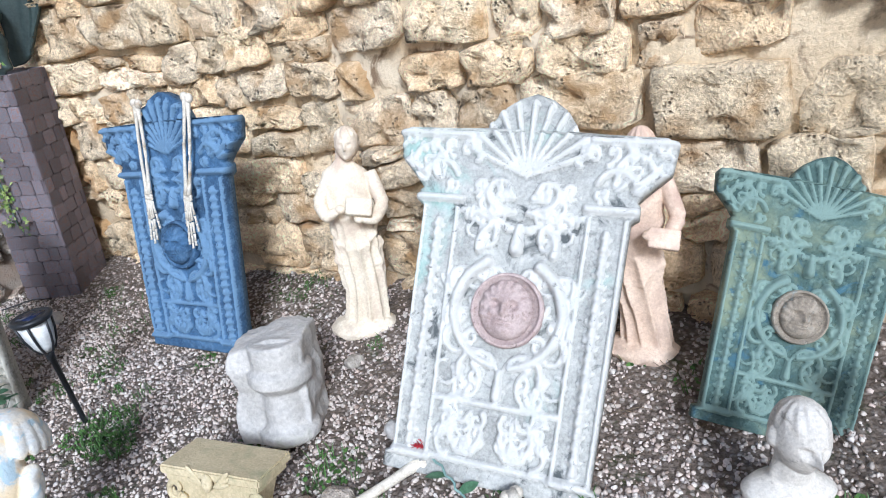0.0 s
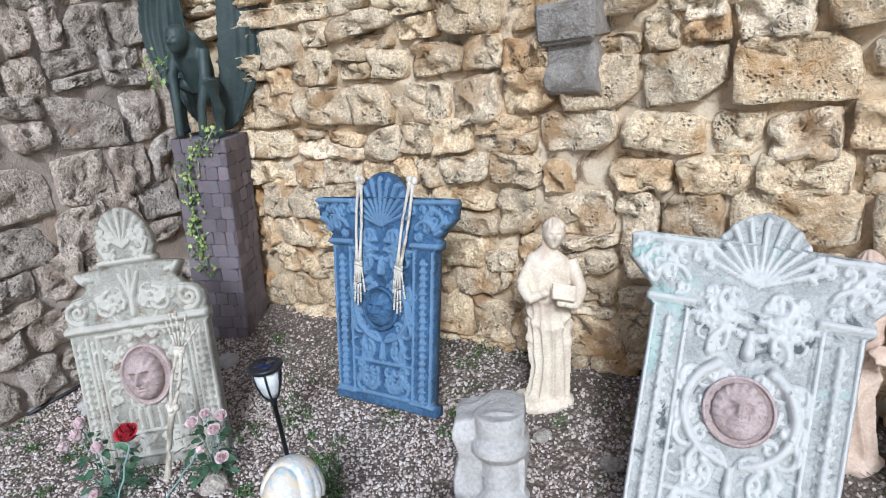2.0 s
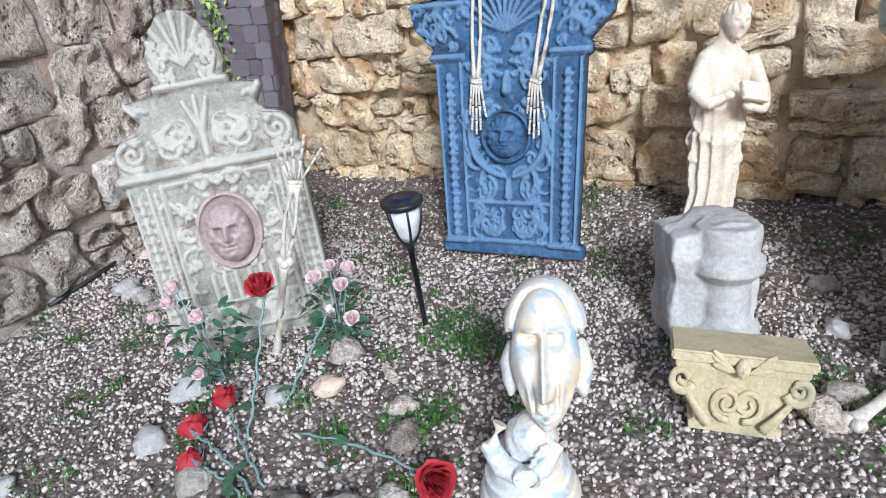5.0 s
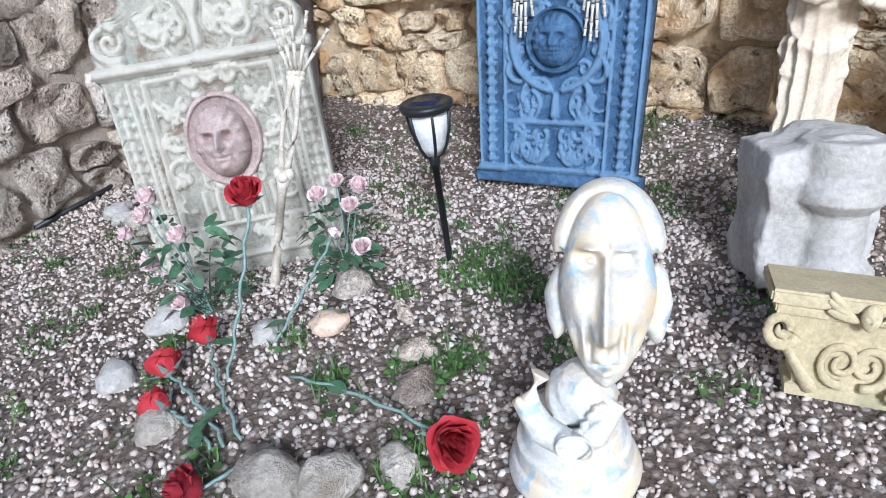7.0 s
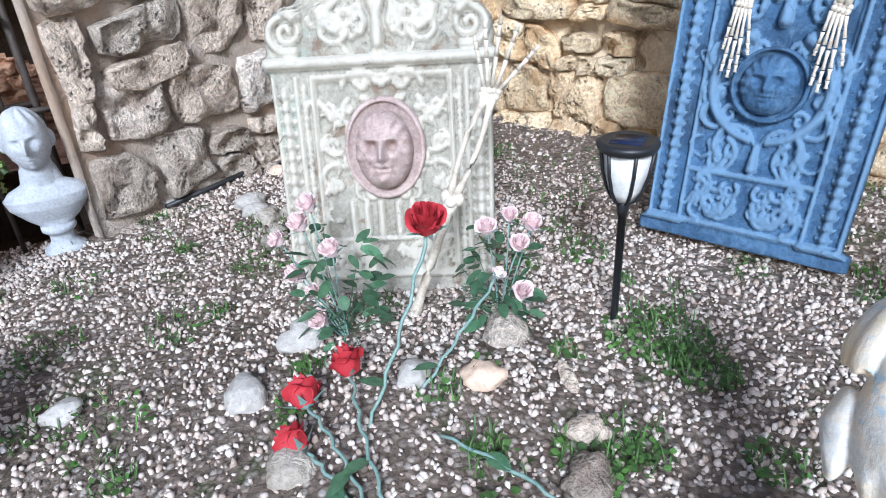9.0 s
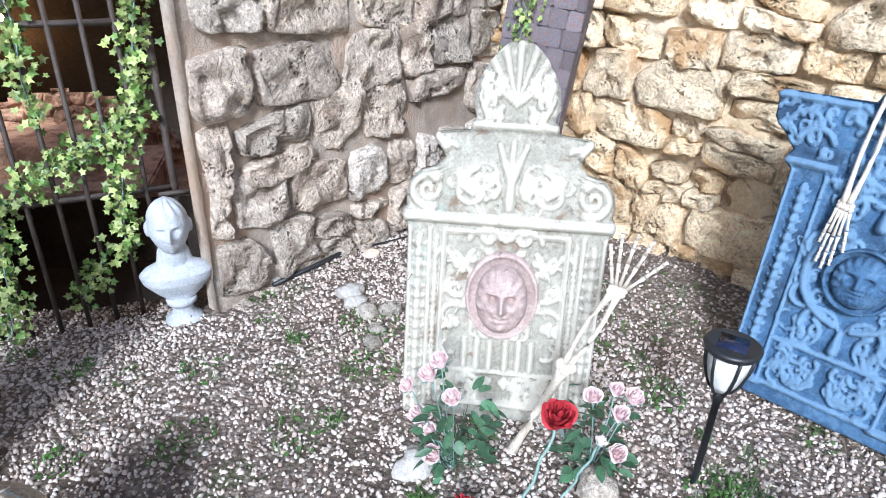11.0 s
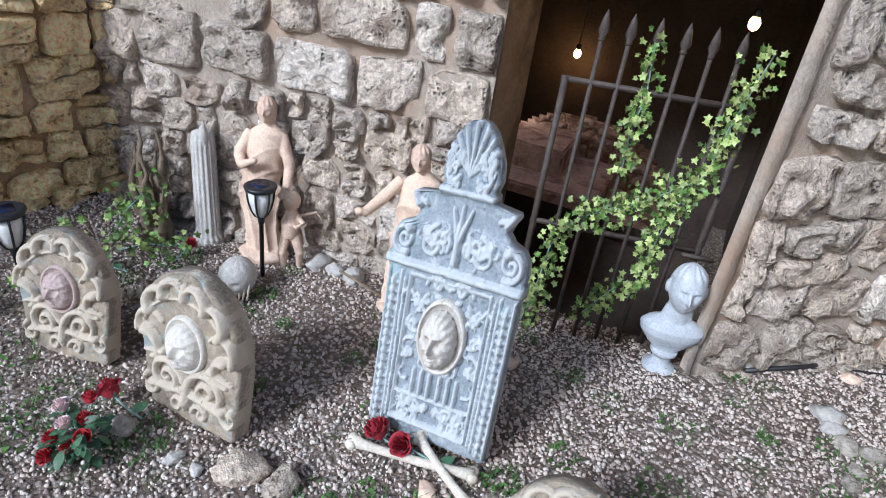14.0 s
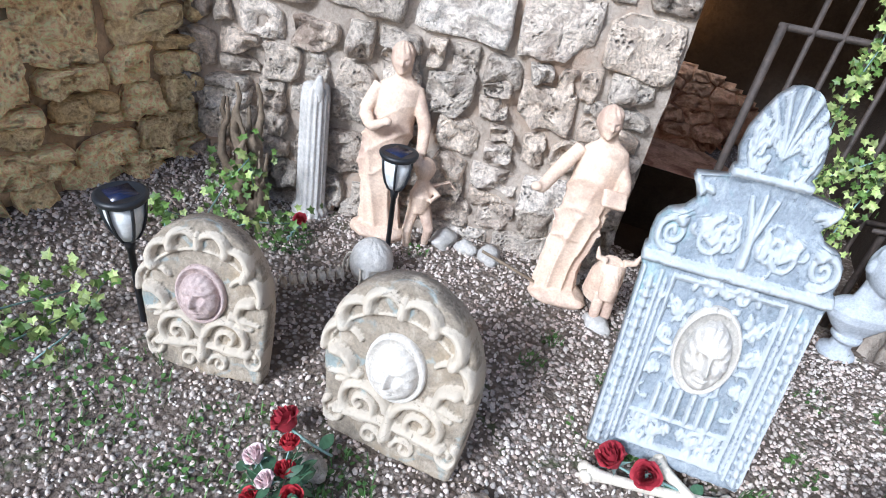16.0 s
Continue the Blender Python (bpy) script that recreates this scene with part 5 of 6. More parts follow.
def arm(name, elbow, wrist, tips, m, label, upper=None):
    """Two forearm bones, a wrist and five jointed fingers; upper: where the upper arm bone begins."""
    e = empty(name, m, label, "bone prop", "bone props")
    el, wr = np.array(elbow, float), np.array(wrist, float)
    d = (wr - el) / np.linalg.norm(wr - el)
    tip = np.array(tips[2], float) - wr
    sd = np.array(tips[-1], float) - np.array(tips[0], float)
    sd /= np.linalg.norm(sd)
    for s, nm in ((-1, "radius_bone"), (1, "ulna_bone")):
        q = np.linspace(0, 1, 12)
        link(nm, *tube([el + (wr - el) * t + s * sd * (0.007 + 0.009 * math.sin(math.pi * t)) for t in q], [0.0062 + 0.005 * abs(2 * t - 1) ** 5 for t in q], 10), BONE, e)
    link("elbow_joint", *join(*[ball(el + sd * s * 0.013 - d * 0.008, (0.016, 0.014, 0.018), 14, 10) for s in (-1, 1)]), BONE, e)
    link("wrist_bones", *join(*[ball(wr + sd * x * 0.011 + d * y * 0.012, (0.0085, 0.007, 0.008), 10, 8) for x in (-1.3, -0.4, 0.5, 1.4) for y in (0.2, 1.1)]), BONE, e)
    for k, t in enumerate(tips):
        t = np.array(t, float)
        st = wr + d * 0.022 + sd * (k - 2) * 0.009
        ks = [st + (t - st) * q for q in (0, 0.46, 0.72, 0.88, 1.0)]
        parts = [tube([ks[i], ks[i] * 0.5 + ks[i + 1] * 0.5, ks[i + 1] - (ks[i + 1] - ks[i]) * 0.06], [0.0055, 0.0034, 0.0052], 8) for i in range(4)]
        link("finger", *join(*parts), BONE, e)
    if upper is not None:
        link("upper_arm_bone", *long_bone(upper, el - d * 0.015, 0.011), BONE, e)
    return e


BLUE_M = stand(-1.19, 1.85, -12, 14, 0, -0.025)
arm("bone_prop", (-0.125, -0.085, 0.985), (-0.135, -0.090, 0.645), [(-0.165, -0.085, 0.52), (-0.155, -0.095, 0.465), (-0.137, -0.095, 0.45), (-0.12, -0.095, 0.465), (-0.10, -0.09, 0.51)], BLUE_M @ pose(0.035, 0, 0), "aged bone skeleton forearm hanging over a blue gravestone")
arm("bone_prop", (0.15, -0.085, 0.985), (0.085, -0.090, 0.64), [(0.05, -0.085, 0.52), (0.06, -0.095, 0.45), (0.077, -0.095, 0.435), (0.095, -0.095, 0.445), (0.115, -0.09, 0.50)], BLUE_M @ pose(0.035, 0, 0), "aged bone skeleton forearm hanging over a blue gravestone")
arm("bone_prop", (-1.758, 1.168, 0.322), (-1.68, 1.198, 0.540), [(-1.711, 1.205, 0.66), (-1.689, 1.21, 0.69), (-1.654, 1.21, 0.70), (-1.62, 1.22, 0.685), (-1.583, 1.23, 0.64)], pose(-0.02, 0.07, 0.03), "aged bone skeleton arm reaching out of the soil before a gravestone", (-1.871, 1.14, -0.01))


def bone(a, b, label, r=0.012):
    v, f = long_bone((0, 0, 0), tuple(np.array(b) - np.array(a)), r)
    ob = tagged(link("bone", v, f, BONE), label, "bone", "loose bones")
    ob.location = a


bone((-0.30, 0.98, 0.03), (-0.06, 1.20, 0.06), "pale long bone lying before a whitish gravestone", 0.014)
bone((0.20, 1.10, 0.05), (0.34, 0.93, 0.03), "pale long bone lying before a whitish gravestone", 0.014)
bone((-3.10, -0.15, 0.045), (-2.89, 0.17, 0.03), "pale long bone crossed over another before a gravestone", 0.014)
bone((-3.05, 0.05, 0.06), (-2.80, 0.12, 0.02), "pale long bone lying under another before a gravestone", 0.014)


def skeleton():
    """A lying spine with ribs and a weathered skull."""
    e = empty("skeleton", pose(-4.04, -0.44, ground_z(-4.04, -0.44) + 0.03, 0, 0, 0), "weathered animal skeleton with a skull and a row of spine bones", "skeleton")
    sk = head((0, 0.05, 0.06), (0.075, 0.085, 0.085), 60, 0, 0.1, 4)
    link("skull", *sk, WHITE, e)
    for k in range(11):
        y = -0.06 - 0.032 * k
        vtb = join(tube([(0, y - 0.010, 0.03), (0, y + 0.010, 0.03)], [0.017, 0.017], 12), tube([(0, y, 0.04), (0, y - 0.006, 0.066)], [0.006, 0.003], 6), tube([(-0.036, y, 0.028), (0.036, y, 0.028)], [0.004, 0.004], 6))
        link("vertebra", *vtb, BONE, e)
    for k in range(7):
        y = -0.02 + 0.017 * k
        pts = [(0.075 * math.cos(w), y + 0.012 * math.sin(w), 0.02 + 0.075 * math.sin(w)) for w in np.linspace(-0.5, 3.6, 14)]
        link("rib", *tube(pts, 0.0045, 6), BONE, e)
    for s in (-1, 1):
        link("hip_bone", *moved(rock(9 + s, (0.035, 0.03, 0.012), n=2, amp=0.2), pose(s * 0.04, -0.42, 0.03, 0, s * 40, 0)), BONE, e)
    return e


skeleton()


# ---- roses ----
def bloom(r, seed, buds=16):
    """Curled petals wound round a bud."""
    pieces = []
    g = random.Random(seed)
    for k in range(buds):
        q = k / buds
        w0 = k * 2.4
        span = 1.1 + 0.5 * q
        op = 0.15 + 0.75 * q
        vs = []
        for j in range(6):
            t = j / 5
            rad = r * (0.12 + 0.62 * q * (0.35 + 0.65 * t ** 0.7) + 0.28 * q * max(0, t - 0.6) ** 1.0 * op)
            z = r * (1.25 - 0.35 * q) * t - r * 0.32 * q * max(0, t - 0.65) * 2
            for i in range(7):
                u = i / 6 - 0.5
                w = w0 + span * 2 * u * (0.5 + 0.5 * math.sin(math.pi * min(1, 0.25 + t * 0.7)))
                edge = r * 0.10 * t * math.cos(u * 3.0) + g.uniform(-0.02, 0.02) * r
                vs.append(((rad + 0.04 * r * math.sin(u * 9 + k)) * math.cos(w), (rad + 0.04 * r * math.sin(u * 9 + k)) * math.sin(w), z + edge - r * 0.22 * t * (2 * u) ** 2))
        fs = [(j * 7 + i, j * 7 + i + 1, (j + 1) * 7 + i + 1, (j + 1) * 7 + i) for j in range(5) for i in range(6)]
        pieces.append((np.array(vs), fs))
    return pieces


def leaf(length, width, bend=0.25, lobes=0):
    vs, fs = [], []
    n = 6
    for j in range(n + 1):
        t = j / n
        w = width * math.sin(math.pi * min(1, 0.08 + 0.92 * t)) ** 0.8 * (1 if not lobes else 1 + 0.35 * math.sin(t * math.pi * 3))
        z = -bend * length * t * t
        vs += [(-w, length * t, z + 0.12 * width), (0, length * t, z), (w, length * t, z + 0.12 * width)]
    fs = [(j * 3 + i, j * 3 + i + 1, (j + 1) * 3 + i + 1, (j + 1) * 3 + i) for j in range(n) for i in range(2)]
    return np.array(vs), fs


BLOOMS = {}


def petal_meshes(kind, mat):
    """The bud and the outer petals of a bloom, one metre in radius."""
    if kind not in BLOOMS:
        pieces = bloom(1.0, len(BLOOMS) + 3, 18)
        out = []
        for nm, group in [("bloom", pieces[:1])] + [("petal", [q]) for q in pieces[1:]]:
            o = link(nm, *join(*group), mat)
            out.append(o.data)
            bpy.data.objects.remove(o)
        BLOOMS[kind] = out
    return BLOOMS[kind]


def calyx(r):
    """Five pointed green sepals in one star."""
    vs = [(0, 0, -0.1 * r)]
    for k in range(10):
        q = r * (0.95 if k % 2 == 0 else 0.28)
        vs.append((q * math.cos(k * math.pi / 5), q * math.sin(k * math.pi / 5), 0.30 * r if k % 2 == 0 else 0.02 * r))
    return np.array(vs), [(0, 1 + k, 1 + (k + 1) % 10) for k in range(10)]


def put_bloom(kind, mat, parent, at, r, aim):
    meshes = petal_meshes(kind, mat)
    o = bpy.data.objects.new("bloom", meshes[0])
    scene.collection.objects.link(o)
    o.parent = parent
    q = Vector(aim).to_track_quat("Z", "Y").to_matrix().to_4x4()
    o.matrix_local = Matrix.Translation(at) @ q @ Matrix.Scale(r, 4)
    for me in meshes[1:]:
        pt = bpy.data.objects.new("petal", me)
        scene.collection.objects.link(pt)
        pt.parent = o
    s = link("calyx", *moved(calyx(r), q), STEM, parent, smooth=False)
    s.location = at
    return o


def rose(head_at, foot, r, kind, mat, label, aim=None, via=None, leaves=1, seed=0):
    """A long-stemmed cloth rose."""
    e = empty("rose", Matrix.Translation(foot), label, "artificial rose", "loose roses")
    h = np.array(head_at) - np.array(foot)
    mid = (np.array(via) - np.array(foot)) if via is not None else h * 0.5 + np.array([0.015, -0.01, 0.012])
    q = np.linspace(0, 1, 16)[:, None]
    pts = (1 - q) ** 2 * 0 + 2 * q * (1 - q) * mid + q * q * h
    pts = pts + 0.004 * np.sin(np.arange(16) * 1.9 + seed)[:, None] * np.array([1, 0.6, 0.2])
    link("stem", *tube(pts, 0.0036, 6), STEM, e)
    a = aim if aim is not None else tuple(pts[-1] - pts[-3])
    put_bloom(kind, mat, e, tuple(h), r, a)
    for k in range(leaves):
        p = pts[4 + 4 * k]
        link("leaf", *moved(leaf(0.055, 0.016), Matrix.Translation(p) @ pose(0, 0, 0, 15, 10, 70 + 150 * k + 30 * seed)), ROSELEAF, e)
    return e


rose((-1.7, 0.97, 0.40), (-1.763, 0.78, 0.04), 0.050, "red", ROSE_RED, "red cloth rose standing on a long green stem", (0.1, -0.25, 1), (-1.728, 0.88, 0.20), 1, 1)
rose((-1.649, 1.17, 0.20), (-1.717, 0.9, 0.05), 0.022, "pink", ROSE_PINK, "small pink cloth rose on a long green stem", None, (-1.683, 1.03, 0.12), 1, 2)
rose((-1.856, 0.883, 0.085), (-1.637, 0.65, 0.05), 0.052, "red", ROSE_RED, "red cloth rose lying among stones", (-0.5, 0.2, 0.8), (-1.774, 0.77, 0.09), 1, 3)
rose((-1.890, 0.773, 0.075), (-1.66, 0.63, 0.05), 0.053, "red", ROSE_RED, "red cloth rose lying among stones", (-0.6, 0.5, 0.5), (-1.797, 0.73, 0.08), 1, 4)
rose((-1.833, 0.683, 0.065), (-1.683, 0.62, 0.05), 0.050, "red", ROSE_RED, "red cloth rose lying among stones", (-0.8, 0.1, 0.3), (-1.797, 0.68, 0.07), 1, 5)
rose((-1.24, 0.72, 0.045), (-1.626, 0.83, 0.05), 0.066, "red", ROSE_RED, "large red cloth rose lying on gravel", (0.55, -0.65, 0.5), (-1.444, 0.8, 0.07), 1, 6)
rose((-1.648, 0.530, 0.05), (-1.569, 0.65, 0.05), 0.052, "dark", ROSE_DARK, "dark crimson cloth rose lying on gravel", (-0.5, -0.5, 0.6), None, 0, 7)
rose((-0.055, 1.22, 0.09), (0.1, 1.07, 0.02), 0.034, "red", ROSE_RED, "red cloth rose leaning on a whitish gravestone", (-0.5, -0.6, 0.5), None, 2, 8)
rose((-3.09, -0.06, 0.05), (-2.95, 0.05, 0.03), 0.055, "dark", ROSE_DARK, "faded crimson cloth rose lying at a gravestone", (-0.3, -0.4, 0.7), None, 1, 9)
rose((-3.03, 0.0, 0.055), (-2.92, 0.12, 0.03), 0.052, "dark", ROSE_DARK, "faded crimson cloth rose lying at a gravestone", (0.3, -0.6, 0.6), None, 1, 10)
rose((-3.46, -0.82, 0.05), (-3.36, -0.74, 0.03), 0.052, "dark", ROSE_DARK, "faded crimson cloth rose lying at a gravestone", (-0.4, -0.4, 0.6), None, 1, 11)
rose((-4.36, -0.54, 0.06), (-4.28, -0.62, 0.04), 0.036, "dark", ROSE_DARK, "crimson cloth rose lying by the grey wall", (0.3, -0.4, 0.7), None, 0, 12)
rose((-4.25, -0.92, 0.08), (-4.2, -0.8, 0.05), 0.05, "dark", ROSE_DARK, "crimson cloth rose lying by a dead root", (0.4, 0.2, 0.7), None, 1, 13)


def bouquet(at, heads, kind, mat, r, label, seed, spread=0.10):
    """Roses in one bunch: each bloom, its stem, and a mass of leaves."""
    e = empty("rose_bunch", Matrix.Translation(at), label, "artificial flowers", "bunches of roses")
    g = random.Random(seed)
    for h in heads:
        k, mt = (kind, mat) if not isinstance(kind, tuple) else ((kind[0], mat[0]) if g.random() < 0.7 else (kind[1], mat[1]))
        p = np.array(h) - np.array(at)
        q = np.linspace(0, 1, 8)[:, None]
        link("stem", *tube(q * p + q * (1 - q) * np.array([g.uniform(-0.03, 0.03), g.uniform(-0.03, 0.03), 0.04]), 0.002, 5), STEM, e)
        put_bloom(k, mt, e, tuple(p), r * g.uniform(0.85, 1.1), (p[0] * 2 + g.uniform(-0.05, 0.05), p[1] * 2 - 0.10, 0.16 + abs(p[2])))
    lv = []
    for k in range(80):
        w, d, z = g.uniform(0, 6.28), spread * g.random() ** 0.6, g.uniform(0.01, max(h[2] for h in heads) * 0.85)
        lv.append(moved(leaf(g.uniform(0.03, 0.055), g.uniform(0.009, 0.016)), pose(d * math.cos(w), d * math.sin(w), z, g.uniform(-30, 40), g.uniform(-40, 40), math.degrees(w) - 90)))
    for k in range(26):
        w = g.uniform(0, 6.28)
        lv.append(tube([(0, 0, g.uniform(0.02, 0.1)), (spread * math.cos(w), spread * math.sin(w), g.uniform(0.03, 0.2))], 0.001, 4))
    tagged(link("leaves", *join(*lv), ROSELEAF, e), kind="stuff")
    return e


bouquet((-1.99, 1.06, 0.0), [(-2.036, 1.05, 0.355), (-2.059, 1.04, 0.31), (-2.1, 1.01, 0.28), (-2.002, 1.06, 0.245), (-2.07, 1.02, 0.19), (-2.042, 1.03, 0.145), (-2.024, 1.02, 0.08)], "pink", ROSE_PINK, 0.034, "bunch of pale pink cloth roses with dark leaves before a gravestone", 21, 0.09)
bouquet((-1.683, 1.26, 0.0), [(-1.654, 1.26, 0.30), (-1.632, 1.26, 0.23), (-1.62, 1.25, 0.115), (-1.7, 1.24, 0.27), (-1.615, 1.29, 0.27)], "pink", ROSE_PINK, 0.032, "bunch of pink cloth roses with pale green leaves before a gravestone", 22, 0.09)
bouquet((-3.275, -0.900, 0.0), [(-3.290, -0.915, 0.06), (-3.267, -0.953, 0.09), (-3.245, -0.915, 0.07), (-3.290, -0.877, 0.11), (-3.327, -0.930, 0.14), (-3.237, -0.877, 0.10), (-3.252, -0.968, 0.04), (-3.320, -0.863, 0.16), (-3.267, -0.922, 0.13)], ("red", "pink"), (ROSE_RED, ROSE_PINK), 0.034, "bunch of red and pink cloth roses lying on gravel", 23, 0.07)


# ---- loose stones ----
def loose(x, y, size, mat, label, seed, sink=0.35):
    v, f = rock(seed, size, n=3, amp=0.34)
    ob = tagged(link("rock", v, f, mat), label, "stone", "loose stones")
    ob.location = (x, y, ground_z(x, y) + size[2] * sink)
    ob.rotation_euler = (0, 0, seed * 1.3)


for k, (x, y, s, mt) in enumerate([(-2.08, 1.0, 0.050, 0), (-2.059, 0.78, 0.045, 0), (-1.831, 0.65, 0.040, 1), (-1.637, 1.2, 0.052, 2), (-1.387, 0.97, 0.036, 2), (-1.353, 0.86, 0.044, 2), (-1.546, 0.59, 0.060, 1), (-1.432, 0.61, 0.055, 1), (-1.32, 0.67, 0.040, 1), (-1.615, 1.01, 0.038, 3), (-1.751, 0.95, 0.034, 0), (-2.79, 1.61, 0.050, 0), (-2.74, 1.57, 0.036, 0), (-2.66, 1.55, 0.040, 1), (-2.61, 1.61, 0.034, 1), (-2.53, 1.41, 0.034, 1), (-2.56, 1.48, 0.03, 1), (-3.16, 1.79, 0.034, 3), (-3.14, 1.54, 0.036, 0), (-3.4, 0.55, 0.034, 3), (-3.25, 0.4, 0.030, 0), (-2.68, 0.04, 0.034, 2), (-3.1, -0.48, 0.060, 2), (-2.88, 0.02, 0.032, 3), (-2.42, 0.6, 0.034, 0), (-3.02, -0.38, 0.05, 2), (-3.36, -0.8, 0.04, 1), (-3.2, -0.66, 0.022, 0), (-3.14, -0.6, 0.020, 0), (-3.86, 0.35, 0.04, 0), (-4.05, 0.1, 0.05, 0), (-4.12, 0.04, 0.04, 0), (-4.2, -0.02, 0.05, 0), (-3.62, 0.3, 0.04, 0), (0.02, 1.62, 0.04, 0), (-0.2, 1.6, 0.035, 1), (-0.48, 1.72, 0.032, 1), (-0.22, 1.38, 0.03, 0), (0.3, 1.4, 0.03, 2), (-0.35, 1.02, 0.05, 2), (-0.28, 1.1, 0.04, 2), (-2.3, 2.1, 0.05, 0), (-0.62, 1.62, 0.03, 0), (-2.95, 1.95, 0.03, 3)]):
    loose(x, y, (s * 1.2, s * 0.9, s * 0.75), (WHITE, PALE_ROCK, GREY_STONE, PINK)[mt], ("pale broken stone lying on gravel", "sandy rough stone lying on gravel", "grey rough stone lying on gravel", "reddish stone lying on gravel")[mt], k + 1)
shard = tagged(link("slate_shard", *rock(77, (0.05, 0.016, 0.012), n=2, amp=0.3), GREY_STONE, smooth=False), "thin grey slate shard lying on gravel", "stone")
shard.location, shard.rotation_euler = (-1.46, 1.10, 0.03), (0, 0.3, -0.9)


# ---- cables and sticks ----
def strip(name, pts, r, mat, label, category):
    return tagged(link(name, *tube(pts, r, 8), mat), label, category)


strip("black_pole", [(-3.10, 1.50, 0.012), (-3.05, 1.80, 0.018), (-3.03, 2.12, 0.03)], 0.010, CABLE, "thin black pole lying along the grey wall", "pole")
strip("cable", [(-3.10, 1.55, 0.006), (-3.02, 1.95, 0.008), (-2.88, 2.25, 0.010), (-2.72, 2.36, 0.02), (-2.5, 2.40, 0.05)], 0.004, CABLE, "thin black cable lying on the ground", "cable")
strip("stick", [(-3.99, 0.02, 0.10), (-3.90, 0.12, 0.06), (-3.82, 0.20, 0.03)], 0.006, TWIG, "dry stick leaning by the grey wall", "stick")


def root():
    g = random.Random(4)
    p = []
    for k in range(12):
        a = np.array([g.uniform(-0.09, 0.09), g.uniform(-0.05, 0.05), 0.0])
        pts = [a]
        for j in range(7):
            pts.append(pts[-1] + np.array([g.uniform(-0.03, 0.03), g.uniform(-0.02, 0.02), g.uniform(0.04, 0.09)]) * (1 if k < 6 else 0.6))
        p.append(tube(pts, np.linspace(0.03, 0.008, 8) * (1 if k < 6 else 0.7), 8))
    return p


ob = cast("dead_root", root(), TWIG, pose(-4.58, -0.70, ground_z(-4.58, -0.70) - 0.01, 0, 0, 20), "gnarled dark dead root standing by the wall corner", "root", 0.009, 0)


# ---- ivy ----
def ivy_leaf(s):
    """A five-pointed leaf with a fold."""
    pts = [(0, 0), (0.5, -0.12), (0.42, 0.25), (0.62, 0.55), (0.22, 0.62), (0, 1.05), (-0.22, 0.62), (-0.62, 0.55), (-0.42, 0.25), (-0.5, -0.12)]
    vs = [(x * s, y * s, 0.25 * s * abs(x) - 0.15 * s * y * y) for x, y in pts] + [(0, 0.4 * s, 0)]
    fs = [(10, k, (k + 1) % 10) for k in range(10)]
    return np.array(vs), fs


def ivy(name, runs, label, seed, facing, density=90, size=(0.017, 0.030), spread=0.03, pale=0.6):
    """Strands of ivy along runs of points, leaves turned towards facing."""
    g = random.Random(seed)
    e = empty(name, Matrix.Identity(4), label, "ivy")
    green, light = [], []
    q = Vector(facing).to_track_quat("Z", "Y").to_matrix().to_4x4()
    for pts in runs:
        p = np.array(pts, float)
        link("stem", *tube(p, 0.003, 5), STEM, e)
        seg = np.concatenate([[0], np.cumsum(np.linalg.norm(np.diff(p, axis=0), axis=1))])
        for _ in range(int(seg[-1] * density)):
            t = g.uniform(0, seg[-1])
            c = np.array([np.interp(t, seg, p[:, i]) for i in range(3)]) + np.array([g.gauss(0, spread), g.gauss(0, spread), g.gauss(0, spread)])
            lf = moved(ivy_leaf(g.uniform(*size)), Matrix.Translation(c) @ q @ pose(0, 0, 0, g.uniform(-45, 45), g.uniform(-45, 45), g.uniform(0, 360)))
            (light if g.random() < pale else green).append(lf)
    tagged(link("pale_leaves", *join(*light), LEAF_PALE, e, smooth=False), kind="stuff")
    tagged(link("dark_leaves", *join(*green), LEAF, e, smooth=False), kind="stuff")
    return e


GA, GB = Vector((-3.753, 0.768, 0)), Vector((-3.397, 1.339, 0))
GD = (GB - GA).normalized()


def on_gate(s, z):
    p = GA + GD * s + Vector((GD.y, -GD.x, 0)) * 0.02
    return (p.x, p.y, z)


ivy("ivy_garland", [[on_gate(0.28, 1.18), on_gate(0.30, 1.0), on_gate(0.28, 0.85), on_gate(0.29, 0.70)]], "green ivy garland hanging on the iron gate", 1, (0.87, -0.5, 0.2), 290, spread=0.022)
ivy("ivy_garland", [[on_gate(0.68, 1.22), on_gate(0.62, 0.95), on_gate(0.60, 0.77), on_gate(0.52, 0.57), on_gate(0.49, 0.38), on_gate(0.46, 0.15)], [on_gate(0.40, 0.20), on_gate(0.29, 0.03)]], "green ivy garland hanging down the iron gate", 2, (0.87, -0.5, 0.2), 380, spread=0.03)
ivy("ivy_garland", [[on_gate(0.58, 0.72), on_gate(0.38, 0.58), on_gate(0.18, 0.48), on_gate(0.09, 0.33), on_gate(0.07, 0.1), on_gate(0.04, -0.06), on_gate(-0.05, -0.14)]], "dense green ivy garland climbing the iron gate", 3, (0.87, -0.5, 0.2), 460, spread=0.035)


def on_ped(x, z, y=-0.165):
    return tuple((PED @ Vector((x, y, z))))


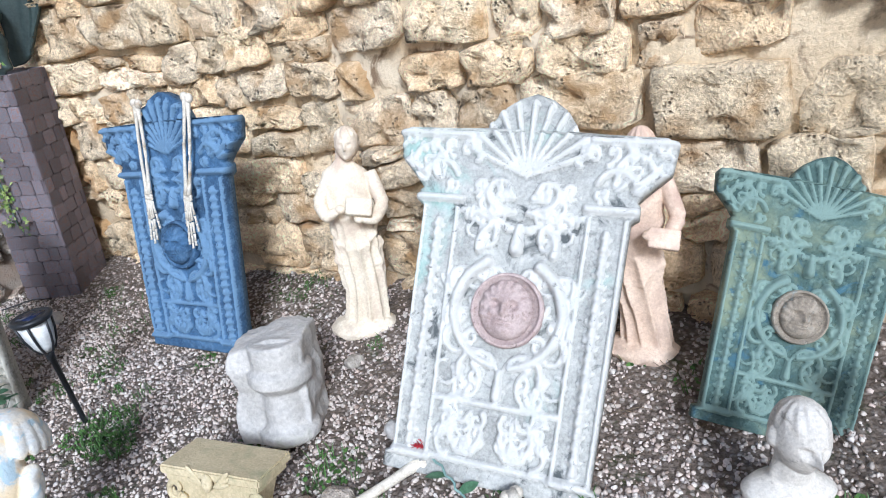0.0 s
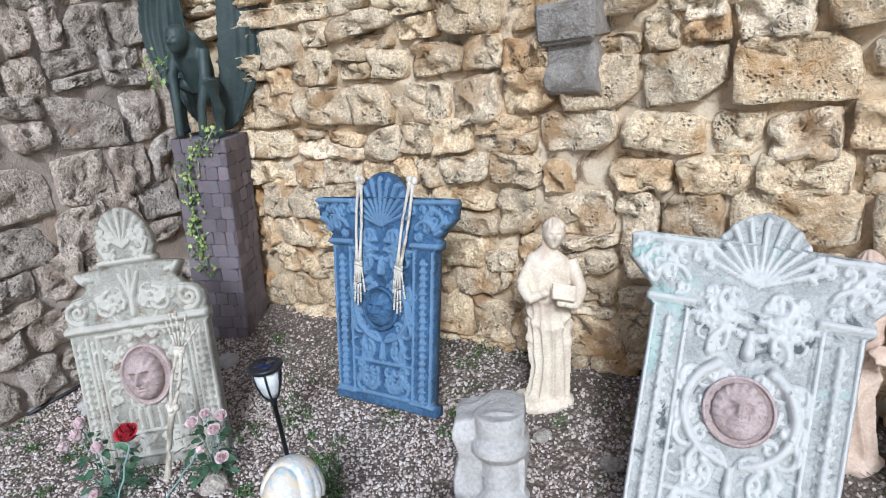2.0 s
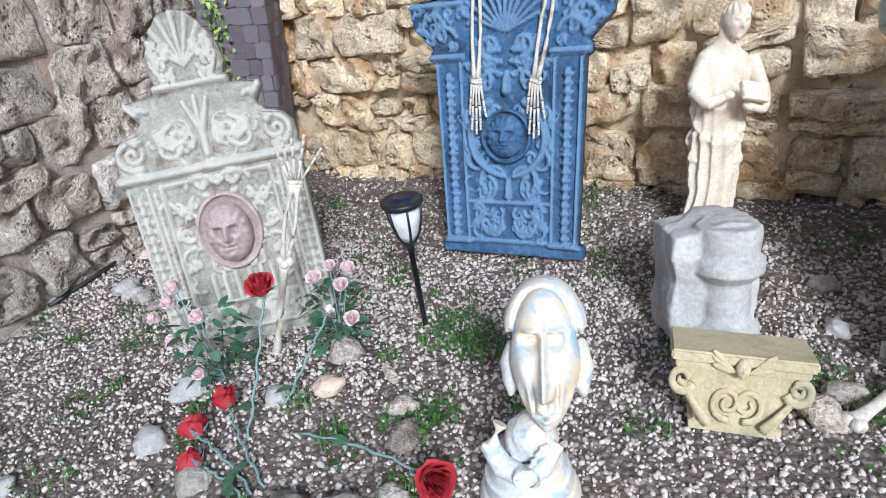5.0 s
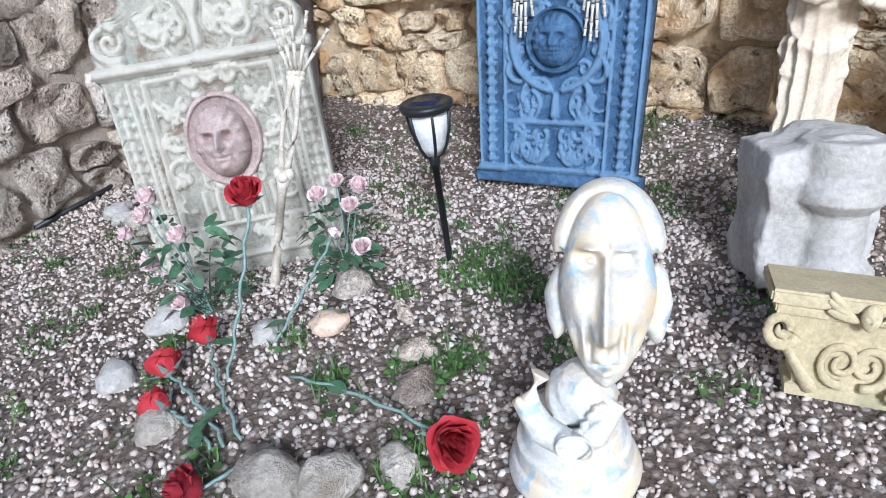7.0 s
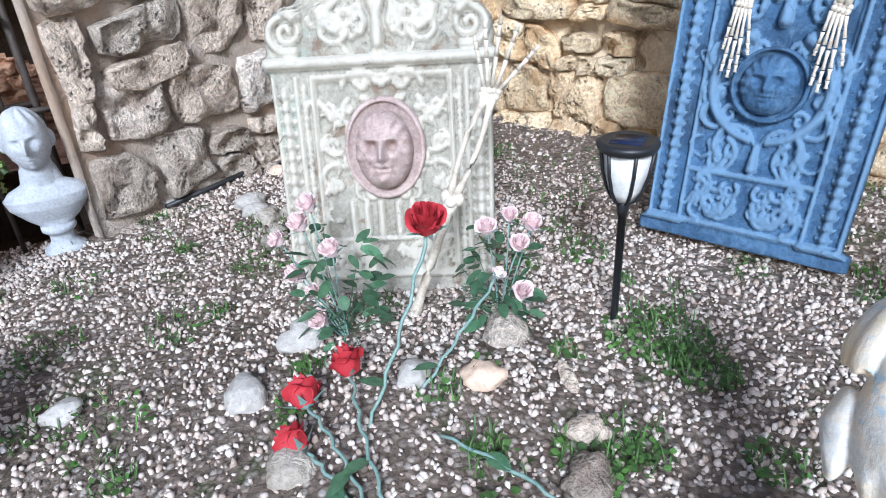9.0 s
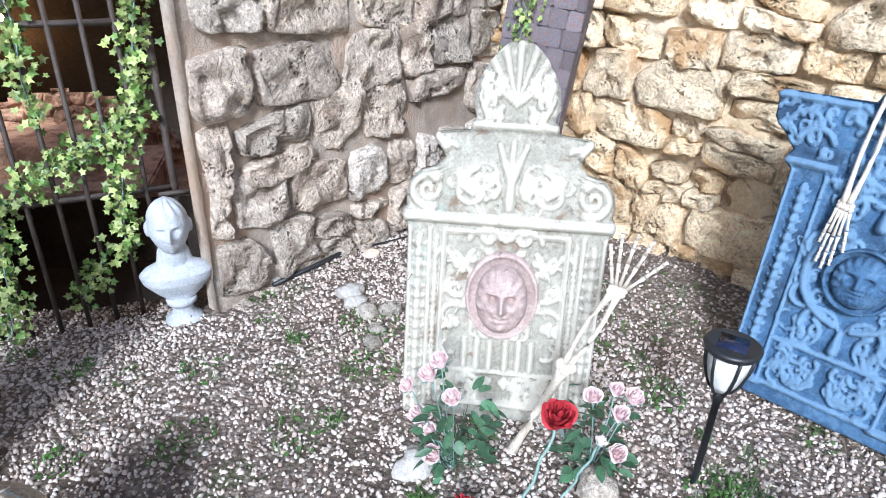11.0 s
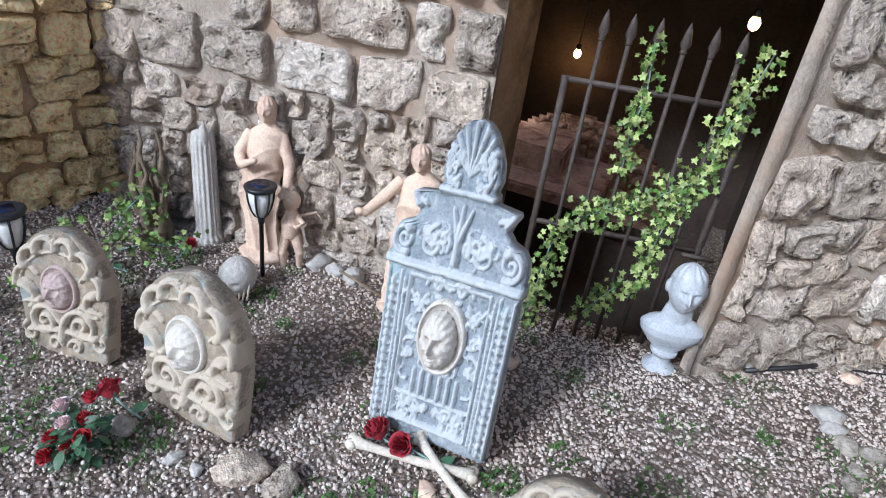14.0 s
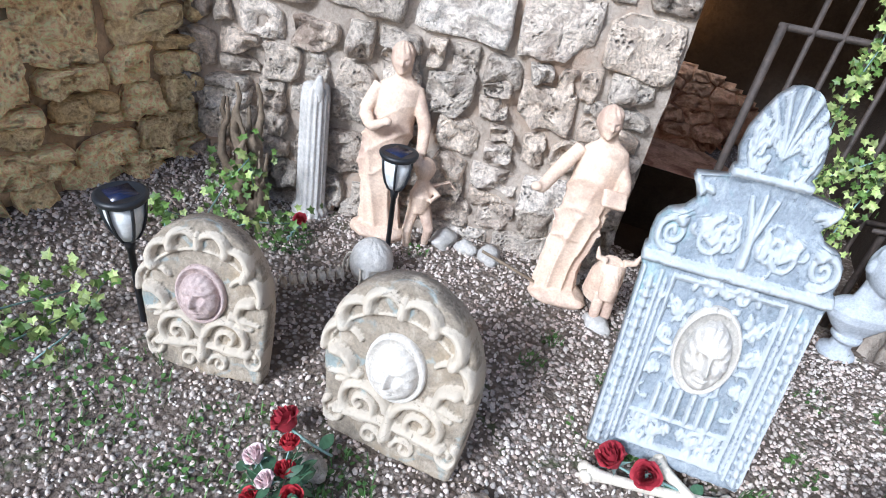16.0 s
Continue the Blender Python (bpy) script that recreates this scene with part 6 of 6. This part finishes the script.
ivy("ivy_garland", [[on_ped(0.10, 1.26), on_ped(0.05, 1.18), on_ped(-0.06, 1.10), on_ped(-0.08, 0.85), on_ped(-0.06, 0.6), on_ped(-0.05, 0.45)]], "thin ivy garland hanging on a brick pedestal", 4, (-0.2, -0.95, 0.1), 420, (0.014, 0.026), 0.028, 0.7)
ivy("ivy_garland", [[on_ped(-0.15, 1.62, -0.02), on_ped(-0.22, 1.58, -0.08), on_ped(-0.20, 1.50, -0.1)]], "sprig of ivy on a bronze statue", 5, (-0.2, -0.9, 0.2), 200, (0.018, 0.03), 0.03, 0.8)
bank = [[(-4.02, -1.32, 0.05), (-3.95, -1.42, 0.06), (-3.86, -1.50, 0.05), (-3.78, -1.60, 0.05)], [(-4.08, -1.28, 0.10), (-4.0, -1.5, 0.12), (-3.86, -1.7, 0.12)], [(-4.15, -1.2, 0.06), (-3.95, -1.3, 0.05), (-3.88, -1.38, 0.04)]]
ivy("ivy_plant", bank, "low variegated ivy growing along the brown wall", 6, (0.5, 0.2, 0.9), 190, (0.02, 0.034), 0.05, 0.5)
ivy("ivy_plant", [[(-4.42, -0.86, 0.10), (-4.40, -0.80, 0.22), (-4.42, -0.72, 0.30), (-4.44, -0.70, 0.18)], [(-4.36, -0.84, 0.06), (-4.30, -0.74, 0.12), (-4.35, -0.56, 0.06)], [(-4.42, -0.95, 0.1), (-4.36, -1.0, 0.16), (-4.3, -1.02, 0.06)]], "ivy growing over a dead root by the column", 7, (0.8, 0.1, 0.6), 220, (0.018, 0.032), 0.045, 0.3)


# ---- weeds, grass and litter ----
def weeds(spots, seed):
    g = random.Random(seed)
    ps = []
    for x, y, r, n in spots:
        for _ in range(n):
            w, d = g.uniform(0, 6.28), r * math.sqrt(g.random())
            px, py = x + d * math.cos(w), y + d * math.sin(w)
            if not inside(px, py):
                continue
            z = ground_z(px, py)
            if g.random() < 0.55:
                h, a = g.uniform(0.015, 0.045), g.uniform(0, 6.28)
                dx, dy = 0.6 * h * math.cos(a), 0.6 * h * math.sin(a)
                wx, wy = -0.0016 * math.sin(a), 0.0016 * math.cos(a)
                ps.append((np.array([(px - wx, py - wy, z), (px + wx, py + wy, z), (px + dx * 0.5 + wx, py + dy * 0.5 + wy, z + h * 0.7), (px + dx * 0.5 - wx, py + dy * 0.5 - wy, z + h * 0.7), (px + dx, py + dy, z + h)]), [(0, 1, 2, 3), (3, 2, 4)]))
            else:
                ps.append(moved(leaf(g.uniform(0.008, 0.018), g.uniform(0.004, 0.009)), pose(px, py, z + g.uniform(0.006, 0.02), g.uniform(-20, 30), g.uniform(-30, 30), g.uniform(0, 360))))
    v, f = join(*ps)
    return tagged(link("weeds", v, f, GRASS), "low green weeds and grass between gravel", "grass", kind="stuff")


wr = random.Random(12)
spots = [(-1.32, 1.36, 0.13, 420), (-1.22, 1.28, 0.09, 260), (-1.36, 0.92, 0.08, 160), (-1.30, 0.98, 0.07, 120), (-1.05, 1.05, 0.06, 90), (-1.02, 0.88, 0.05, 80), (-1.6, 1.7, 0.08, 90), (-1.28, 0.68, 0.09, 200), (-2.6, 1.5, 0.12, 130), (-2.45, 1.3, 0.10, 90), (-2.45, 0.95, 0.1, 70), (-2.3, 0.6, 0.12, 80), (-0.35, 1.2, 0.10, 150), (-0.2, 1.05, 0.08, 120), (0.3, 1.0, 0.06, 80), (-3.3, -0.75, 0.1, 150), (-3.5, -0.95, 0.14, 160), (-3.75, -1.25, 0.18, 220), (-3.4, -1.15, 0.15, 120), (-2.85, 0.25, 0.06, 100), (-4.35, -0.6, 0.10, 160), (-3.75, 0.3, 0.04, 60), (-2.7, 0.75, 0.09, 70), (-2.9, 1.0, 0.08, 50), (-1.75, 2.2, 0.25, 120), (-0.9, 2.4, 0.3, 160), (-4.0, -0.28, 0.06, 60), (-2.3, 0.3, 0.05, 50)]
spots += [(wr.uniform(-4.2, 1.2), wr.uniform(-1.6, 2.4), wr.uniform(0.03, 0.08), wr.randint(14, 55)) for _ in range(190)]
weeds(spots, 5)


def litter(n, seed):
    g = random.Random(seed)
    ps = []
    while len(ps) < n:
        x = g.uniform(-2.6, 1.4)
        y = (2.08 - 0.28 * x) - abs(g.gauss(0.05, 0.35))
        if g.random() < 0.25:
            x, y = g.uniform(-4.3, -2.2), g.uniform(-1.3, 1.2)
        if not inside(x, y):
            continue
        a, l = g.uniform(0, 6.28), g.uniform(0.03, 0.12)
        z = ground_z(x, y) + 0.008
        ps.append(tube([(x, y, z), (x + l * 0.5 * math.cos(a), y + l * 0.5 * math.sin(a), z + 0.006), (x + l * math.cos(a + 0.2), y + l * math.sin(a + 0.2), z)], 0.0011, 4))
    v, f = join(*ps)
    return tagged(link("dry_needles", v, f, TWIG), "dry pine needles and twigs strewn on soil", "litter", kind="stuff")


litter(700, 9)

# ---- pale building beyond the low wall ----
hs = empty("pale_building", pose(-9.5, -3.2, 0, 0, 0, 60), "pale cream building with two columns beyond the low wall", "building")
link("facade", *box(-3.5, 3.5, 0, 0.4, 0, 4.0, 0.02), CREAM, hs)
for x in (-0.9, 0.3):
    link("column", *moved(lathe([(0.2, 0), (0.2, 0.2), (0.15, 0.25), (0.14, 3.0), (0.2, 3.1), (0.2, 3.3)], 24), pose(x, -0.5, 0)), CREAM, hs)


# ---- the stones of the walls ----
def cells(length, height, course, aspect, g):
    """Irregular cells that fill a wall face: (polygon) in metres along and up, from jittered seeds in uneven courses."""
    seeds, z = [], -course / 2
    row = 0
    while z < height + course:
        h = course * g.uniform(0.75, 1.3)
        s = -course * aspect * g.random()
        while s < length + course * aspect:
            w = h * aspect * g.uniform(0.6, 1.5)
            seeds.append((s + w / 2 + g.uniform(-0.16, 0.16) * w, z + h / 2 + g.uniform(-0.30, 0.30) * h))
            s += w
        z += h
        row += 1
    pts = np.array(seeds)
    sc = np.array([1 / aspect, 1.0])
    q = pts * sc
    out = []
    for i, p in enumerate(q):
        if not (-0.05 < pts[i, 0] < length + 0.05 and -0.05 < pts[i, 1] < height + 0.05):
            continue
        d = np.linalg.norm(q - p, axis=1)
        poly = [p + np.array(v) * course * 2 for v in ((-1, -1), (1, -1), (1, 1), (-1, 1))]
        for j in np.argsort(d)[1:22]:
            n = q[j] - p
            c = n @ (p + q[j]) / 2
            nxt = []
            for a, b in zip(poly, poly[1:] + poly[:1]):
                da, db = n @ a - c, n @ b - c
                if da <= 0:
                    nxt.append(a)
                if da * db < 0:
                    nxt.append(a + (b - a) * da / (da - db))
            poly = nxt
        out.append([np.clip(v / sc, (0.0, -0.05), (length, height)) for v in poly])
    return out


def blocks(length, height, course, aspect, g):
    """Rough four-sided blocks in wavering courses, some of them split into smaller stones."""
    out, z, row = [], -0.04, 0
    wave = lambda s, r: 0.10 * course * math.sin(s * 3.1 + r * 1.7) + 0.07 * course * math.sin(s * 7.3 + r * 4.1)
    while z < height:
        h = min(course * g.uniform(0.7, 1.35), height - z + 0.02)
        s = -course * aspect * g.random()
        while s < length:
            w = h * aspect * g.uniform(0.55, 1.5)
            e = min(s + w, length)
            a = max(s, 0.0)
            if e - a > 0.05:
                mid = (z + h * g.uniform(0.35, 0.65)) if g.random() < 0.28 else None
                for lo, hi in ((z, z + h),) if mid is None else ((z, mid), (mid, z + h)):
                    j = lambda k: g.uniform(-k, k) * course
                    cs = [(a + abs(j(0.06)), lo + j(0.08)), (e - abs(j(0.10)), lo + j(0.08)), (e - abs(j(0.10)), hi + j(0.08)), (a + abs(j(0.06)), hi + j(0.08))]
                    # one corner knocked off
                    k = g.randrange(4)
                    p, q = np.array(cs[k]), g.uniform(0.12, 0.35)
                    cs[k:k + 1] = [tuple(p + (np.array(cs[k - 1]) - p) * q), tuple(p + (np.array(cs[(k + 1) % 4]) - p) * q)]
                    out.append([np.array((u, max(-0.05, min(height, v + wave(u, row))))) for u, v in cs])
            s += w
        z += h
        row += 1
    return out


def lay(wall, a, b, z0, z1, mat, g, course, aspect, gap, proud, keep=1.0, amp=0.02, skip=(), jog=1.0, shape=blocks):
    """Fits a stone into each cell of the wall's face, proud of the mortar, as a piece of its own under the wall."""
    a, b = Vector((*a, 0)), Vector((*b, 0))
    d = (b - a).normalized()
    n = Vector((-d.y, d.x, 0))
    for poly in shape((b - a).length, z1 - z0, course, aspect, g):
        c = sum(poly) / len(poly)
        if g.random() > keep or any(s0 < c[0] < s1 and t0 < c[1] + z0 < t1 for s0, s1, t0, t1 in skip):
            continue
        size = max(np.linalg.norm(p - c) for p in poly)
        if size < 0.03:
            continue
        per = []
        for p, q in zip(poly, poly[1:] + poly[:1]):
            m = max(1, int(np.linalg.norm(q - p) / (size * 0.24)))
            per += [p + (q - p) * k / m for k in range(m)]
        per = np.array(per)
        sm = (np.roll(per, 1, 0) + per * 7.0 + np.roll(per, -1, 0)) / 9.0
        r = np.linalg.norm(sm - c, axis=1, keepdims=True)
        out = g.uniform(*proud)
        tilt = np.array([g.uniform(-0.14, 0.14), g.uniform(-0.14, 0.14)]) * jog
        vs = []
        rings = ((1.0, -0.25, 0.0), (0.992, 0.55, 0.6), (0.955, 0.92, 1.0), (0.80, 0.98, 1.0), (0.56, 1.0, 1.0), (0.28, 1.0, 1.0))
        for k, h, e in rings:
            for p, rr in zip(sm, r):
                off = (p - c) * k * max(0.3, 1 - gap / rr[0])
                nv = noise.noise_vector(Vector(((c[0] + off[0]) * 24, (c[1] + off[1]) * 24, 1.5)))
                fr = noise.fractal(Vector(((c[0] + off[0]) * 17, (c[1] + off[1]) * 17, 7 + out)), 0.7, 2.2, 5)
                y = out * h + e * (amp * fr + tilt @ off)
                vs.append((off[0] + 0.010 * nv.x * k, -y, off[1] + 0.010 * nv.y * k))
        fr = noise.fractal(Vector((c[0] * 17, c[1] * 17, 7 + out)), 0.7, 2.2, 5)
        vs.append((0, -(out + amp * fr), 0))
        m = len(sm)
        fs = [(i * m + k, i * m + (k + 1) % m, (i + 1) * m + (k + 1) % m, (i + 1) * m + k) for i in range(len(rings) - 1) for k in range(m)]
        fs += [((len(rings) - 1) * m + k, (len(rings) - 1) * m + (k + 1) % m, len(vs) - 1) for k in range(m)]
        # the way runs with the face on its left, so that the piece is turned by half a turn
        vs = [(-x, y, z) for x, y, z in vs]
        ob = link("stone", vs, fs, mat, wall)
        p = a + d * c[0]
        ob.matrix_local = pose(p.x, p.y, z0 + c[1], 0, 0, math.degrees(math.atan2(d.y, d.x)) + 180)


g = random.Random(31)
lay(wall_back, *BACK, 0.02, 2.2, OCHRE_STONE, g, 0.175, 1.45, 0.002, (0.030, 0.066), 0.93, 0.050)
lay(wall_gate_right, *RIGHT, -0.10, 2.2, GREY_STONE, g, 0.235, 1.15, 0.004, (0.022, 0.044), 0.97, 0.040, jog=0.9)
lay(wall_gate_left, *LEFTW, -0.10, 2.2, GREY_STONE, g, 0.165, 1.15, 0.006, (0.022, 0.050), 0.94, 0.044, jog=1.0)
lay(wall_jamb_right, JR0.xy, JR1.xy, -0.10, 2.2, GREY_STONE, g, 0.26, 1.3, 0.003, (0.012, 0.018), 1.0, 0.012, jog=0.2)
lay(wall_brown, *BROWN, -0.05, 1.02, BROWN_STONE, g, 0.135, 1.7, 0.005, (0.025, 0.060), 0.97, 0.045)
a3, b3 = at_gate(OPEN + 1.2, 4.2, 0), at_gate(-2.6, 4.2, 0)
lay(rock_face, a3[:2], b3[:2], -0.9, 1.4, RED_ROCK, g, 0.13, 1.8, 0.008, (0.02, 0.07), 0.97, 0.05, shape=cells)
